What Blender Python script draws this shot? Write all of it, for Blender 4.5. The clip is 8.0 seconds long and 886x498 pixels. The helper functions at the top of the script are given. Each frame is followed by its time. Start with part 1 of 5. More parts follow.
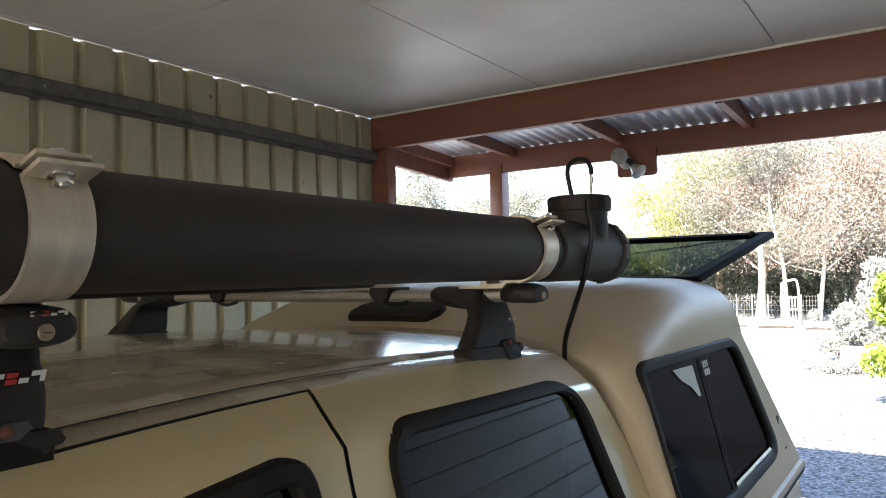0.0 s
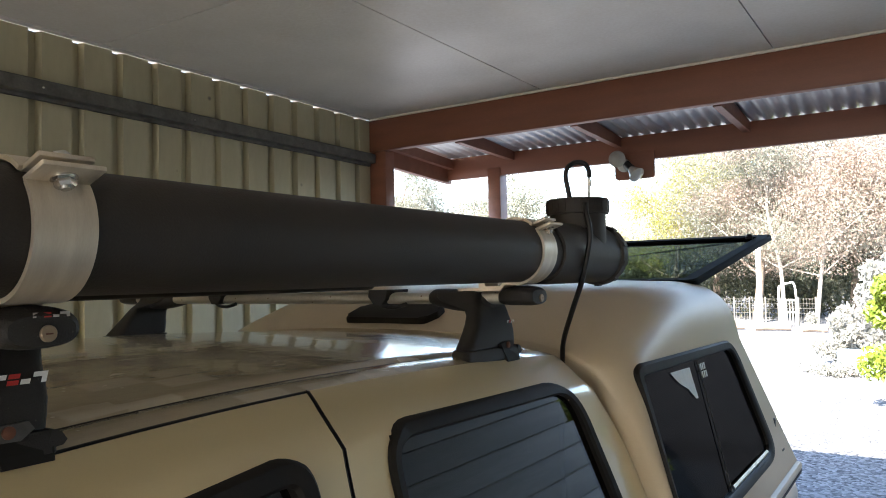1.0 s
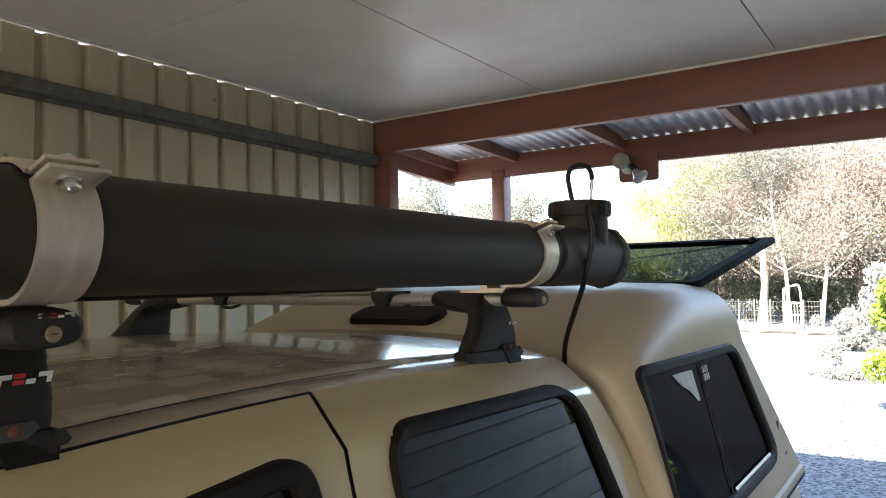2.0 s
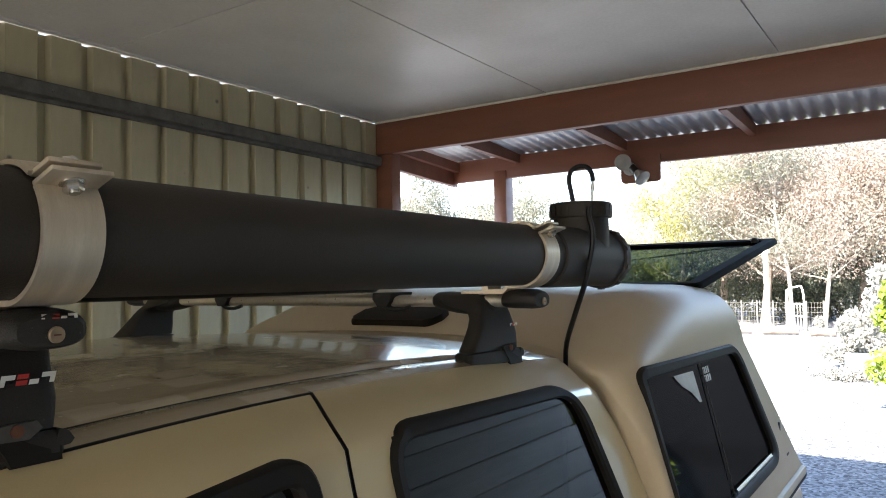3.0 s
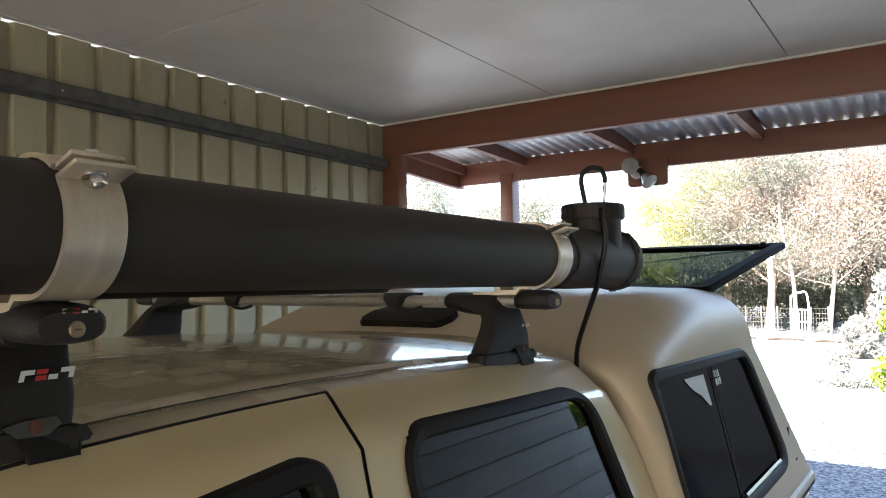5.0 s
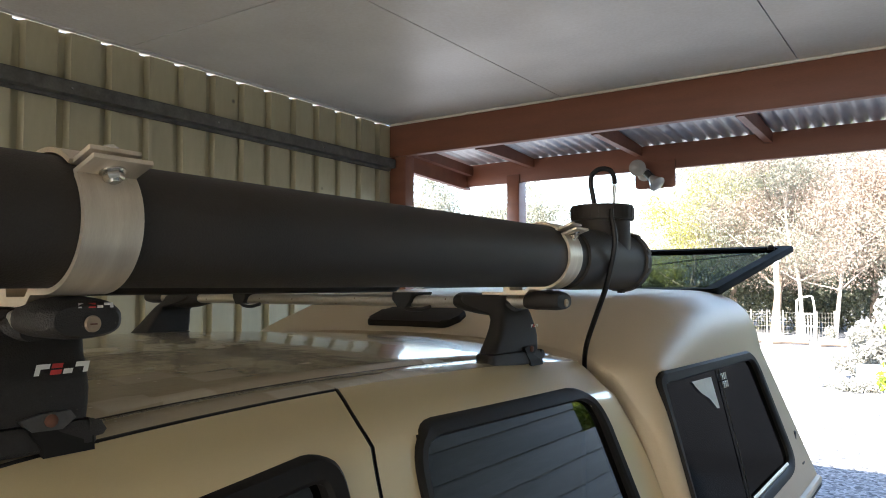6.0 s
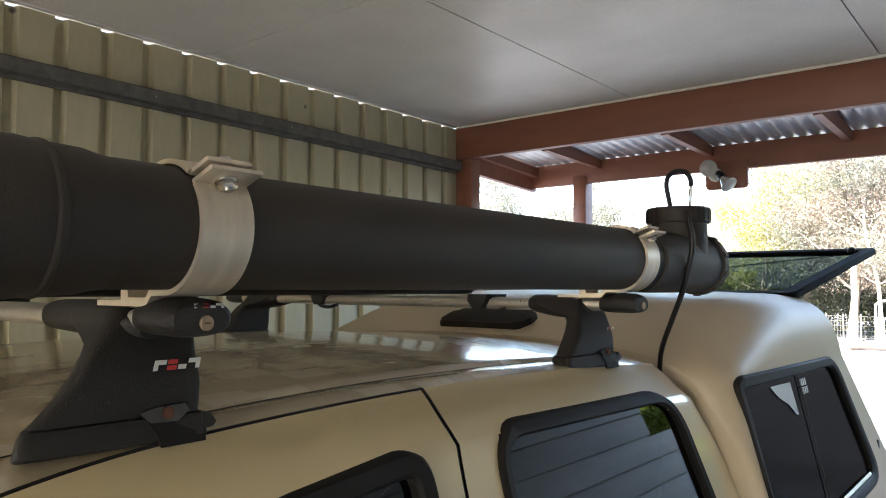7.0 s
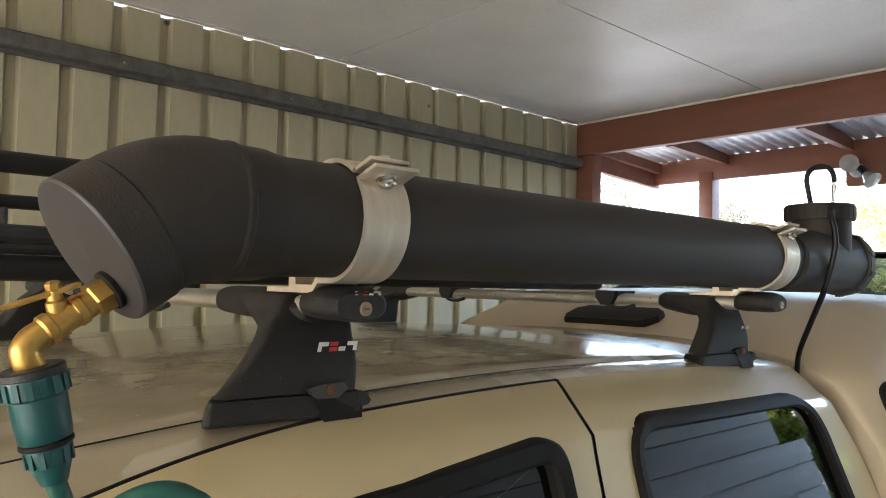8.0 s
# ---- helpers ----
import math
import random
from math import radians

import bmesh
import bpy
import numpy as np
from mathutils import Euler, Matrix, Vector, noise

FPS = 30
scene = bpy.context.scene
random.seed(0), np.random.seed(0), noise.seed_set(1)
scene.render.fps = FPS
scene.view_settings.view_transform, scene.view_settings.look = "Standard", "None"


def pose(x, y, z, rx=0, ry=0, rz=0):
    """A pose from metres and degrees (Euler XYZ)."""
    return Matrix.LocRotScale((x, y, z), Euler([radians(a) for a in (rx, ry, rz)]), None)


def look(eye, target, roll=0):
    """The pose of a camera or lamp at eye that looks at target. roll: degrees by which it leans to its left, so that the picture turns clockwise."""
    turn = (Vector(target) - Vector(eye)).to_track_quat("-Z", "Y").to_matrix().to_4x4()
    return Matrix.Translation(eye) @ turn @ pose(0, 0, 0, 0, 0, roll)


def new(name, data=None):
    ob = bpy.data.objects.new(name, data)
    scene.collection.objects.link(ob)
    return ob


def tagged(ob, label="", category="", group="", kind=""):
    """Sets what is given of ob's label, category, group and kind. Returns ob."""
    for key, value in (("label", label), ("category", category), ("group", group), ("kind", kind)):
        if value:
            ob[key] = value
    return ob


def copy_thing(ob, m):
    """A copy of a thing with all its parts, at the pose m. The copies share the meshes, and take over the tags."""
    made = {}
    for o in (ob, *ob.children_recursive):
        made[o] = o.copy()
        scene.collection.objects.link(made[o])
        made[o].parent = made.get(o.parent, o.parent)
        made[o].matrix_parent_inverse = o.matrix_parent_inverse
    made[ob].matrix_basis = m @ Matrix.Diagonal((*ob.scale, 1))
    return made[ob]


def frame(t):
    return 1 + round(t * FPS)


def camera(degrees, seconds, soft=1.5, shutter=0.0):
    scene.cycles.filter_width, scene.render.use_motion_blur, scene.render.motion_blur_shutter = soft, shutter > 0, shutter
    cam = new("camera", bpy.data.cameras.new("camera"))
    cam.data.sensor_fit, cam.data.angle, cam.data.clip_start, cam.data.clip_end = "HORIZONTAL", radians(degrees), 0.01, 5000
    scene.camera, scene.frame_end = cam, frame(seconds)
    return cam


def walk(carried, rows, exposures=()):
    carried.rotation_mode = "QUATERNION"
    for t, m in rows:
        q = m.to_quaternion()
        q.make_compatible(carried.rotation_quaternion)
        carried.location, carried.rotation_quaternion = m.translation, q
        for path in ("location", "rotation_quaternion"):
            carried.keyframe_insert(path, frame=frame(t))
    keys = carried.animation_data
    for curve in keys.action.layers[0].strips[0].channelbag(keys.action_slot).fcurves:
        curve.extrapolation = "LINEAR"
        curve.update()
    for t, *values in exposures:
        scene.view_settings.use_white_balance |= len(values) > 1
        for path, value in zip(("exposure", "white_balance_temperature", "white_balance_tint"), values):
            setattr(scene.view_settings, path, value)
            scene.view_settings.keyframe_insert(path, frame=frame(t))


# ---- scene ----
# ---- camera ----
cam = camera(61.6, 8.0, soft=1.0)
PATH = [
    (0, (0.658, -0.376, 1.923), (-0.45, 1.287, 1.998), -1.3),
    (0.5, (0.66, -0.379, 1.924), (-0.446, 1.285, 2.0), -1.2),
    (1, (0.66, -0.382, 1.923), (-0.443, 1.284, 2.004), -1.2),
    (1.5, (0.663, -0.385, 1.924), (-0.445, 1.277, 2.008), -1.1),
    (3, (0.673, -0.389, 1.924), (-0.445, 1.267, 2.012), -1.0),
    (3.5, (0.67, -0.393, 1.919), (-0.454, 1.259, 2.012), -1.0),
    (4, (0.667, -0.389, 1.92), (-0.459, 1.262, 2.016), -0.8),
    (4.5, (0.659, -0.391, 1.919), (-0.464, 1.262, 2.015), -0.8),
    (6, (0.646, -0.401, 1.915), (-0.49, 1.242, 2.015), -0.1),
    (6.5, (0.635, -0.398, 1.913), (-0.503, 1.243, 2.011), -0.1),
    (6.7, (0.630, -0.405, 1.913), (-0.531, 1.222, 2.015), -0.1),
    (6.8, (0.634, -0.419, 1.916), (-0.554, 1.190, 2.017), -0.1),
    (6.9, (0.634, -0.428, 1.916), (-0.590, 1.155, 2.017), 0.1),
    (7, (0.637, -0.443, 1.917), (-0.631, 1.101, 2.02), 0.2),
    (7.5, (0.633, -0.478, 1.914), (-0.774, 0.94, 2.013), 1.1),
    (8, (0.641, -0.498, 1.91), (-0.848, 0.834, 2.002), 1.2),
]
EXPOSURES = [(0, 3.54), (3.5, 3.58), (6.0, 3.71), (7.0, 3.88), (8, 4.23)]
walk(cam, [(t, look(eye, target, roll)) for t, eye, target, roll in PATH], EXPOSURES)

# ---- sky and sun ----
SUN_EL, SUN_AZ = radians(37), radians(188)      # azimuth of the sun as seen from above, clockwise from +y
world = bpy.data.worlds.new("world")
scene.world = world
world.use_nodes = True
wn = world.node_tree
sky = wn.nodes.new("ShaderNodeTexSky")
sky.sky_type = "NISHITA"
sky.sun_disc = False
sky.sun_elevation, sky.sun_rotation = SUN_EL, SUN_AZ
wn.nodes["Background"].inputs["Strength"].default_value = 0.12
wn.links.new(sky.outputs[0], wn.nodes["Background"].inputs["Color"])
sun_data = bpy.data.lights.new("sun", "SUN")
sun_data.energy, sun_data.angle, sun_data.color = 5.0, radians(0.53), (1.0, 0.945, 0.905)
sun = new("sun", sun_data)
SUN_FROM = Vector((math.sin(SUN_AZ) * math.cos(SUN_EL), math.cos(SUN_AZ) * math.cos(SUN_EL), math.sin(SUN_EL)))
sun.matrix_world = look(SUN_FROM * 60, (0, 0, 0))


# ---- helpers for meshes ----
def thing(name, base, label, category, group="", kind=""):
    ob = new(name)
    ob.location = base
    ob.empty_display_size = 0.05
    return tagged(ob, label, category, group, kind)


def make_mesh(name, bm, material, sharp=35.0, flat=False):
    bmesh.ops.recalc_face_normals(bm, faces=bm.faces[:])
    me = bpy.data.meshes.new(name)
    bm.to_mesh(me)
    bm.free()
    if not flat:
        me.polygons.foreach_set("use_smooth", [True] * len(me.polygons))
        me.set_sharp_from_angle(angle=radians(sharp))
    me.materials.append(material)
    return me


def base_of(ob):
    p = Vector((0, 0, 0))
    while ob is not None:
        p += ob.location
        ob = ob.parent
    return p


def part(name, bm, material, parent, label="", sharp=35.0, flat=False):
    bmesh.ops.translate(bm, verts=bm.verts[:], vec=-base_of(parent))
    ob = new(name, make_mesh(name, bm, material, sharp, flat))
    ob.parent = parent
    return tagged(ob, label)


def single(name, bm, material, label, category, group="", kind="", base=(0, 0, 0), sharp=35.0, flat=False):
    bmesh.ops.translate(bm, verts=bm.verts[:], vec=-Vector(base))
    ob = new(name, make_mesh(name, bm, material, sharp, flat))
    ob.location = base
    return tagged(ob, label, category, group, kind)


def add_box(bm, lo, hi, bevel=0.0, m=None, seg=2):
    lo, hi = Vector(lo), Vector(hi)
    made = bmesh.ops.create_cube(bm, size=1.0, matrix=Matrix.Translation((lo + hi) / 2) @ Matrix.Diagonal((*(hi - lo), 1)))
    verts = made["verts"]
    if bevel > 0:
        edges = list({e for v in verts for e in v.link_edges})
        out = bmesh.ops.bevel(bm, geom=edges, offset=bevel, segments=seg, affect="EDGES", profile=0.5)
        verts = list({v for f in out["faces"] for v in f.verts} | {v for v in verts if v.is_valid})
    if m is not None:
        bmesh.ops.transform(bm, matrix=m, verts=verts)
    return bm


def box(lo, hi, bevel=0.0, m=None, seg=2):
    return add_box(bmesh.new(), lo, hi, bevel, m, seg)


def grid(bm, rows, wrap=False):
    """A skin over rows of points, all of one length."""
    vs = [[bm.verts.new(p) for p in row] for row in rows]
    for a, b in zip(vs, vs[1:]):
        n = len(a)
        for k in range(n if wrap else n - 1):
            q = (a[k], a[(k + 1) % n], b[(k + 1) % n], b[k])
            if len(set(q)) == 4:
                bm.faces.new(q)
    return vs


def add_tube(bm, pts, r, n=12, caps=True):
    """A round bar along a line of points; r may be one radius or one for each point."""
    pts = [Vector(p) for p in pts]
    rs = r if isinstance(r, (list, tuple)) else [r] * len(pts)
    ahead = (pts[1] - pts[0]).normalized()
    side = ahead.orthogonal().normalized()
    rows = []
    for k, p in enumerate(pts):
        a = (pts[min(k + 1, len(pts) - 1)] - pts[max(k - 1, 0)]).normalized()
        side = (side - a * side.dot(a)).normalized()
        up = a.cross(side)
        rows.append([p + rs[k] * (math.cos(t) * side + math.sin(t) * up) for t in (2 * math.pi * j / n for j in range(n))])
    vs = grid(bm, rows, wrap=True)
    if caps:
        bm.faces.new(vs[0][::-1])
        bm.faces.new(vs[-1])
    return bm


def tube(pts, r, n=12, caps=True):
    return add_tube(bmesh.new(), pts, r, n, caps)


def add_turned(bm, profile, m, n=24):
    """A turned body: profile of (radius, height) along the local z of m."""
    rows = [[m @ Vector((rr * math.cos(2 * math.pi * j / n), rr * math.sin(2 * math.pi * j / n), h)) for j in range(n)] for rr, h in profile]
    vs = grid(bm, rows, wrap=True)
    if profile[0][0] > 1e-5:
        bm.faces.new(vs[0][::-1])
    if profile[-1][0] > 1e-5:
        bm.faces.new(vs[-1])
    return bm


def turned(profile, m, n=24):
    return add_turned(bmesh.new(), profile, m, n)


def along(p, way):
    """A frame at p whose z runs along way."""
    return Matrix.Translation(p) @ Vector(way).to_track_quat("Z", "Y").to_matrix().to_4x4()


def bent(pts, steps=8):
    """A smooth line through points (Catmull-Rom)."""
    p = [Vector(q) for q in pts]
    p = [2 * p[0] - p[1]] + p + [2 * p[-1] - p[-2]]
    out = []
    for k in range(1, len(p) - 2):
        for j in range(steps):
            t = j / steps
            a, b, c, d = p[k - 1], p[k], p[k + 1], p[k + 2]
            out.append(0.5 * (2 * b + (c - a) * t + (2 * a - 5 * b + 4 * c - d) * t * t + (3 * b - a - 3 * c + d) * t ** 3))
    return out + [p[-2]]


def add_prism(bm, outline, m, depth, bevel=0.0, seg=2):
    """An outline in the local xy of m, given depth along its z."""
    before = set(bm.verts)
    low = [bm.verts.new((x, y, 0)) for x, y in outline]
    high = [bm.verts.new((x, y, depth)) for x, y in outline]
    n = len(low)
    bm.faces.new(low[::-1])
    top = bm.faces.new(high)
    for k in range(n):
        bm.faces.new((low[k], low[(k + 1) % n], high[(k + 1) % n], high[k]))
    if bevel > 0:
        bmesh.ops.bevel(bm, geom=list(top.edges), offset=bevel, segments=seg, affect="EDGES", profile=0.5)
    mine = [v for v in bm.verts if v not in before]
    bmesh.ops.transform(bm, matrix=m, verts=mine)
    return bm


def rounded(corners, radius, seg=6):
    """An outline with its corners rounded; radius may be one number or one a corner."""
    out, n = [], len(corners)
    rs = radius if isinstance(radius, (list, tuple)) else [radius] * n
    for k in range(n):
        p, a, b = Vector(corners[k]), Vector(corners[k - 1]), Vector(corners[(k + 1) % n])
        u, v = (a - p).normalized(), (b - p).normalized()
        half = u.angle(v) / 2
        cut = min(rs[k] / math.tan(half), 0.48 * (a - p).length, 0.48 * (b - p).length)
        s, e = p + u * cut, p + v * cut
        for j in range(seg + 1):
            t = j / seg
            out.append(tuple((1 - t) ** 2 * s + 2 * t * (1 - t) * p + t * t * e))
    return out


# ---- materials ----
def material(name, colour, rough=0.5, metal=0.0, other=None, scale=6.0, amount=0.35, grain=0.0, grain_scale=220.0, bump=0.0, bump_scale=60.0,
             coat=0.0, stretch=(1, 1, 1), rough_vary=0.08, spots=None, by_piece=0.0, spec=0.5, patches=None):
    """A surface with broad stains between colour and other, fine grain, relief and uneven gloss."""
    m = bpy.data.materials.new(name)
    m.use_nodes = True
    nt, nodes = m.node_tree, m.node_tree.nodes
    b = nodes["Principled BSDF"]
    put = nt.links.new
    co = nodes.new("ShaderNodeTexCoord")
    mp = nodes.new("ShaderNodeMapping")
    mp.inputs["Scale"].default_value = stretch
    put(co.outputs["Object"], mp.inputs["Vector"])
    n1 = nodes.new("ShaderNodeTexNoise")
    n1.inputs["Scale"].default_value, n1.inputs["Detail"].default_value = scale, 6.0
    put(mp.outputs[0], n1.inputs["Vector"])
    ramp = nodes.new("ShaderNodeValToRGB")
    ramp.color_ramp.elements[0].position, ramp.color_ramp.elements[1].position = 0.35, 0.68
    put(n1.outputs["Fac"], ramp.inputs["Fac"])
    mix = nodes.new("ShaderNodeMix")
    mix.data_type = "RGBA"
    other = other or tuple(c * 0.72 for c in colour)
    mix.inputs[6].default_value, mix.inputs[7].default_value = (*colour, 1), (*other, 1)
    sc = nodes.new("ShaderNodeMath")
    sc.operation = "MULTIPLY"
    sc.inputs[1].default_value = amount
    put(ramp.outputs["Color"], sc.inputs[0])
    put(sc.outputs[0], mix.inputs[0])
    last = mix.outputs[2]
    n2 = nodes.new("ShaderNodeTexNoise")
    n2.inputs["Scale"].default_value, n2.inputs["Detail"].default_value = grain_scale, 3.0
    put(mp.outputs[0], n2.inputs["Vector"])
    if grain > 0:
        g = nodes.new("ShaderNodeMix")
        g.data_type, g.blend_type = "RGBA", "OVERLAY"
        g.inputs[0].default_value = grain
        put(last, g.inputs[6])
        bw = nodes.new("ShaderNodeRGBToBW")
        put(n2.outputs["Color"], bw.inputs[0])
        put(bw.outputs[0], g.inputs[7])
        last = g.outputs[2]
    if spots:
        colour2, sscale, edge = spots
        v = nodes.new("ShaderNodeTexVoronoi")
        v.inputs["Scale"].default_value = sscale
        put(co.outputs["Object"], v.inputs["Vector"])
        r2 = nodes.new("ShaderNodeValToRGB")
        r2.color_ramp.elements[0].position, r2.color_ramp.elements[1].position = edge, edge + 0.03
        r2.color_ramp.elements[0].color, r2.color_ramp.elements[1].color = (1, 1, 1, 1), (0, 0, 0, 1)
        put(v.outputs["Distance"], r2.inputs["Fac"])
        g = nodes.new("ShaderNodeMix")
        g.data_type = "RGBA"
        put(r2.outputs["Color"], g.inputs[0])
        put(last, g.inputs[6])
        g.inputs[7].default_value = (*colour2, 1)
        last = g.outputs[2]
    if patches:
        # angular patches: some cells of a square lattice take another colour
        colour3, pscale, share = patches
        v = nodes.new("ShaderNodeTexVoronoi")
        v.distance = "CHEBYCHEV"
        v.inputs["Scale"].default_value = pscale
        put(mp.outputs[0], v.inputs["Vector"])
        split = nodes.new("ShaderNodeSeparateColor")
        put(v.outputs["Color"], split.inputs[0])
        near = nodes.new("ShaderNodeMapRange")
        near.inputs["From Min"].default_value, near.inputs["From Max"].default_value = 0.40, 0.33
        put(v.outputs["Distance"], near.inputs["Value"])
        pick = nodes.new("ShaderNodeMath")
        pick.operation = "LESS_THAN"
        pick.inputs[1].default_value = share
        put(split.outputs[0], pick.inputs[0])
        both = nodes.new("ShaderNodeMath")
        both.operation = "MULTIPLY"
        put(near.outputs[0], both.inputs[0])
        put(pick.outputs[0], both.inputs[1])
        fade = nodes.new("ShaderNodeMath")
        fade.operation = "MULTIPLY"
        put(both.outputs[0], fade.inputs[0])
        fade.inputs[1].default_value = 0.55
        g = nodes.new("ShaderNodeMix")
        g.data_type = "RGBA"
        put(fade.outputs[0], g.inputs[0])
        put(last, g.inputs[6])
        g.inputs[7].default_value = (*colour3, 1)
        last = g.outputs[2]
    if by_piece > 0:
        info = nodes.new("ShaderNodeObjectInfo")
        hsv = nodes.new("ShaderNodeHueSaturation")
        rng = nodes.new("ShaderNodeMapRange")
        rng.inputs["To Min"].default_value, rng.inputs["To Max"].default_value = 1 - by_piece, 1 + by_piece
        put(info.outputs["Random"], rng.inputs["Value"])
        put(rng.outputs[0], hsv.inputs["Value"])
        put(last, hsv.inputs["Color"])
        last = hsv.outputs["Color"]
    put(last, b.inputs["Base Color"])
    rr = nodes.new("ShaderNodeMapRange")
    rr.inputs["To Min"].default_value, rr.inputs["To Max"].default_value = max(0.02, rough - rough_vary), min(1, rough + rough_vary)
    put(n1.outputs["Fac"], rr.inputs["Value"])
    put(rr.outputs[0], b.inputs["Roughness"])
    b.inputs["Metallic"].default_value = metal
    b.inputs["Specular IOR Level"].default_value = spec
    if coat:
        b.inputs["Coat Weight"].default_value, b.inputs["Coat Roughness"].default_value = coat, 0.04
    if bump > 0:
        n3 = nodes.new("ShaderNodeTexNoise")
        n3.inputs["Scale"].default_value, n3.inputs["Detail"].default_value = bump_scale, 4.0
        put(mp.outputs[0], n3.inputs["Vector"])
        bp = nodes.new("ShaderNodeBump")
        bp.inputs["Strength"].default_value, bp.inputs["Distance"].default_value = bump, 0.004
        put(n3.outputs["Fac"], bp.inputs["Height"])
        put(bp.outputs[0], b.inputs["Normal"])
        if coat:
            put(bp.outputs[0], b.inputs["Coat Normal"])
    return m


PAINT = material("champagne_paint", (0.64, 0.51, 0.285), 0.32, 0.15, (0.58, 0.465, 0.28), 3.0, 0.5, 0.08, 900, 0.0, coat=0.8)
ROOF_PAINT = material("dusty_roof_paint", (0.43, 0.352, 0.232), 0.26, 0.15, (0.52, 0.44, 0.305), 7.0, 0.3, 0.16, 500, 0.28, 16, coat=0.7,
                      stretch=(1.5, 0.9, 1), rough_vary=0.05, patches=((0.62, 0.545, 0.41), 10.0, 0.6), spots=((0.62, 0.55, 0.42), 26.0, 0.05))
CANOPY_PAINT = material("canopy_paint", (0.51, 0.415, 0.29), 0.46, 0.1, (0.46, 0.37, 0.255), 2.0, 0.5, 0.08, 500, 0.14, 180, coat=0.06)
RUBBER = material("black_rubber", (0.0105, 0.009, 0.008), 0.58, 0, (0.019, 0.016, 0.0135), 14, 0.7, 0.1, 300, 0.08, 150, spec=0.17)
PLASTIC = material("black_plastic", (0.012, 0.012, 0.012), 0.5, 0, (0.024, 0.022, 0.020), 9, 0.6, 0.25, 500, 0.25, 420)
FOOT_PLASTIC = material("grained_black_plastic", (0.0155, 0.0132, 0.0112), 0.6, 0, (0.026, 0.023, 0.020), 12, 0.6, 0.35, 600, 0.35, 520, spots=((0.055, 0.05, 0.04), 60, 0.05), spec=0.4)
PIPE_BLACK = material("matt_black_pipe_paint", (0.0215, 0.0172, 0.0136), 0.55, 0, (0.034, 0.0265, 0.020), 5, 0.8, 0.4, 600, 0.2, 420, spec=0.36)
CAP_BLACK = material("satin_black_cap", (0.036, 0.032, 0.032), 0.5, 0, (0.045, 0.040, 0.038), 6, 0.6, 0.2, 500, 0.12, 400)
HATCH_BLACK = material("dull_black_frame", (0.0045, 0.0045, 0.0045), 0.75, 0, (0.008, 0.0075, 0.007), 12, 0.5, spec=0.06)
ALUMINIUM = material("brushed_aluminium", (0.72, 0.63, 0.50), 0.42, 0.7, (0.57, 0.48, 0.37), 8, 0.7, 0.2, 160, 0.06, 90, stretch=(1, 8, 1))
BAR_ALLOY = material("worn_alloy_bar", (0.62, 0.58, 0.50), 0.42, 0.75, (0.45, 0.40, 0.32), 9, 0.8, 0.25, 200, 0.05, 80, spots=((0.2, 0.12, 0.07), 45, 0.08))
STEEL = material("zinc_bolt", (0.62, 0.61, 0.58), 0.25, 1.0, (0.4, 0.37, 0.33), 60, 0.6)
GALV = material("galvanised_steel", (0.135, 0.127, 0.110), 0.6, 0.35, (0.075, 0.070, 0.06), 14, 0.8, 0.35, 90, 0.05, 60)
BRASS = material("tarnished_brass", (0.62, 0.38, 0.10), 0.34, 0.9, (0.40, 0.22, 0.06), 30, 0.8, 0.2, 300, 0.06, 200)
GREEN_PLASTIC = material("green_fitting_plastic", (0.006, 0.072, 0.070), 0.36, 0, (0.012, 0.055, 0.055), 30, 0.6, 0.1, 300, 0.05, 200)
GREEN_HOSE = material("green_hose", (0.008, 0.085, 0.06), 0.42, 0, (0.012, 0.06, 0.045), 20, 0.6, 0.1, 300, 0.04, 200)
BADGE_WHITE = material("badge_white", (0.75, 0.74, 0.70), 0.5, 0, None, 40, 0.2)
BADGE_RED = material("badge_red", (0.55, 0.035, 0.03), 0.5, 0, None, 40, 0.2)
LOCK_FACE = material("lock_face", (0.36, 0.27, 0.18), 0.45, 0.5, (0.22, 0.16, 0.11), 60, 0.5)
CLAMP_GREY = material("worn_grey_steel", (0.10, 0.095, 0.088), 0.55, 0.5, (0.05, 0.045, 0.04), 40, 0.7, 0.2, 200, 0.1, 120)
RUSTY = material("rusty_screw", (0.16, 0.06, 0.03), 0.7, 0.3, (0.09, 0.04, 0.03), 80, 0.6)
TIMBER_RED = material("brown_painted_timber", (0.22, 0.080, 0.043), 0.52, 0, (0.165, 0.061, 0.035), 4.0, 0.7, 0.2, 120, 0.15, 60, stretch=(0.5, 3, 3))
CEILING = material("white_cement_sheet", (0.745, 0.685, 0.595), 0.42, 0, (0.615, 0.56, 0.48), 2.5, 0.55, 0.24, 60, 0.42, 55, rough_vary=0.12)
TRIM_WHITE = material("cream_trim", (0.62, 0.58, 0.51), 0.5, 0, (0.5, 0.45, 0.38), 10, 0.5)
SHEET_CREAM = material("cream_wall_sheet", (0.44, 0.385, 0.245), 0.45, 0.0, (0.355, 0.31, 0.198), 2.2, 0.6, 0.12, 40, 0.03, 20, stretch=(1, 1, 0.3), spots=((0.09, 0.08, 0.07), 3.5, 0.035))
ROOF_SHEET = material("zincalume_sheet", (0.66, 0.66, 0.66), 0.38, 0.65, (0.48, 0.48, 0.48), 5, 0.7, 0.15, 60, 0.02, 30)
BOARD = material("weatherboard", (0.50, 0.51, 0.49), 0.6, 0, (0.36, 0.37, 0.36), 3.0, 0.8, 0.35, 60, 0.5, 45, stretch=(1, 0.16, 3.2), by_piece=0.10)
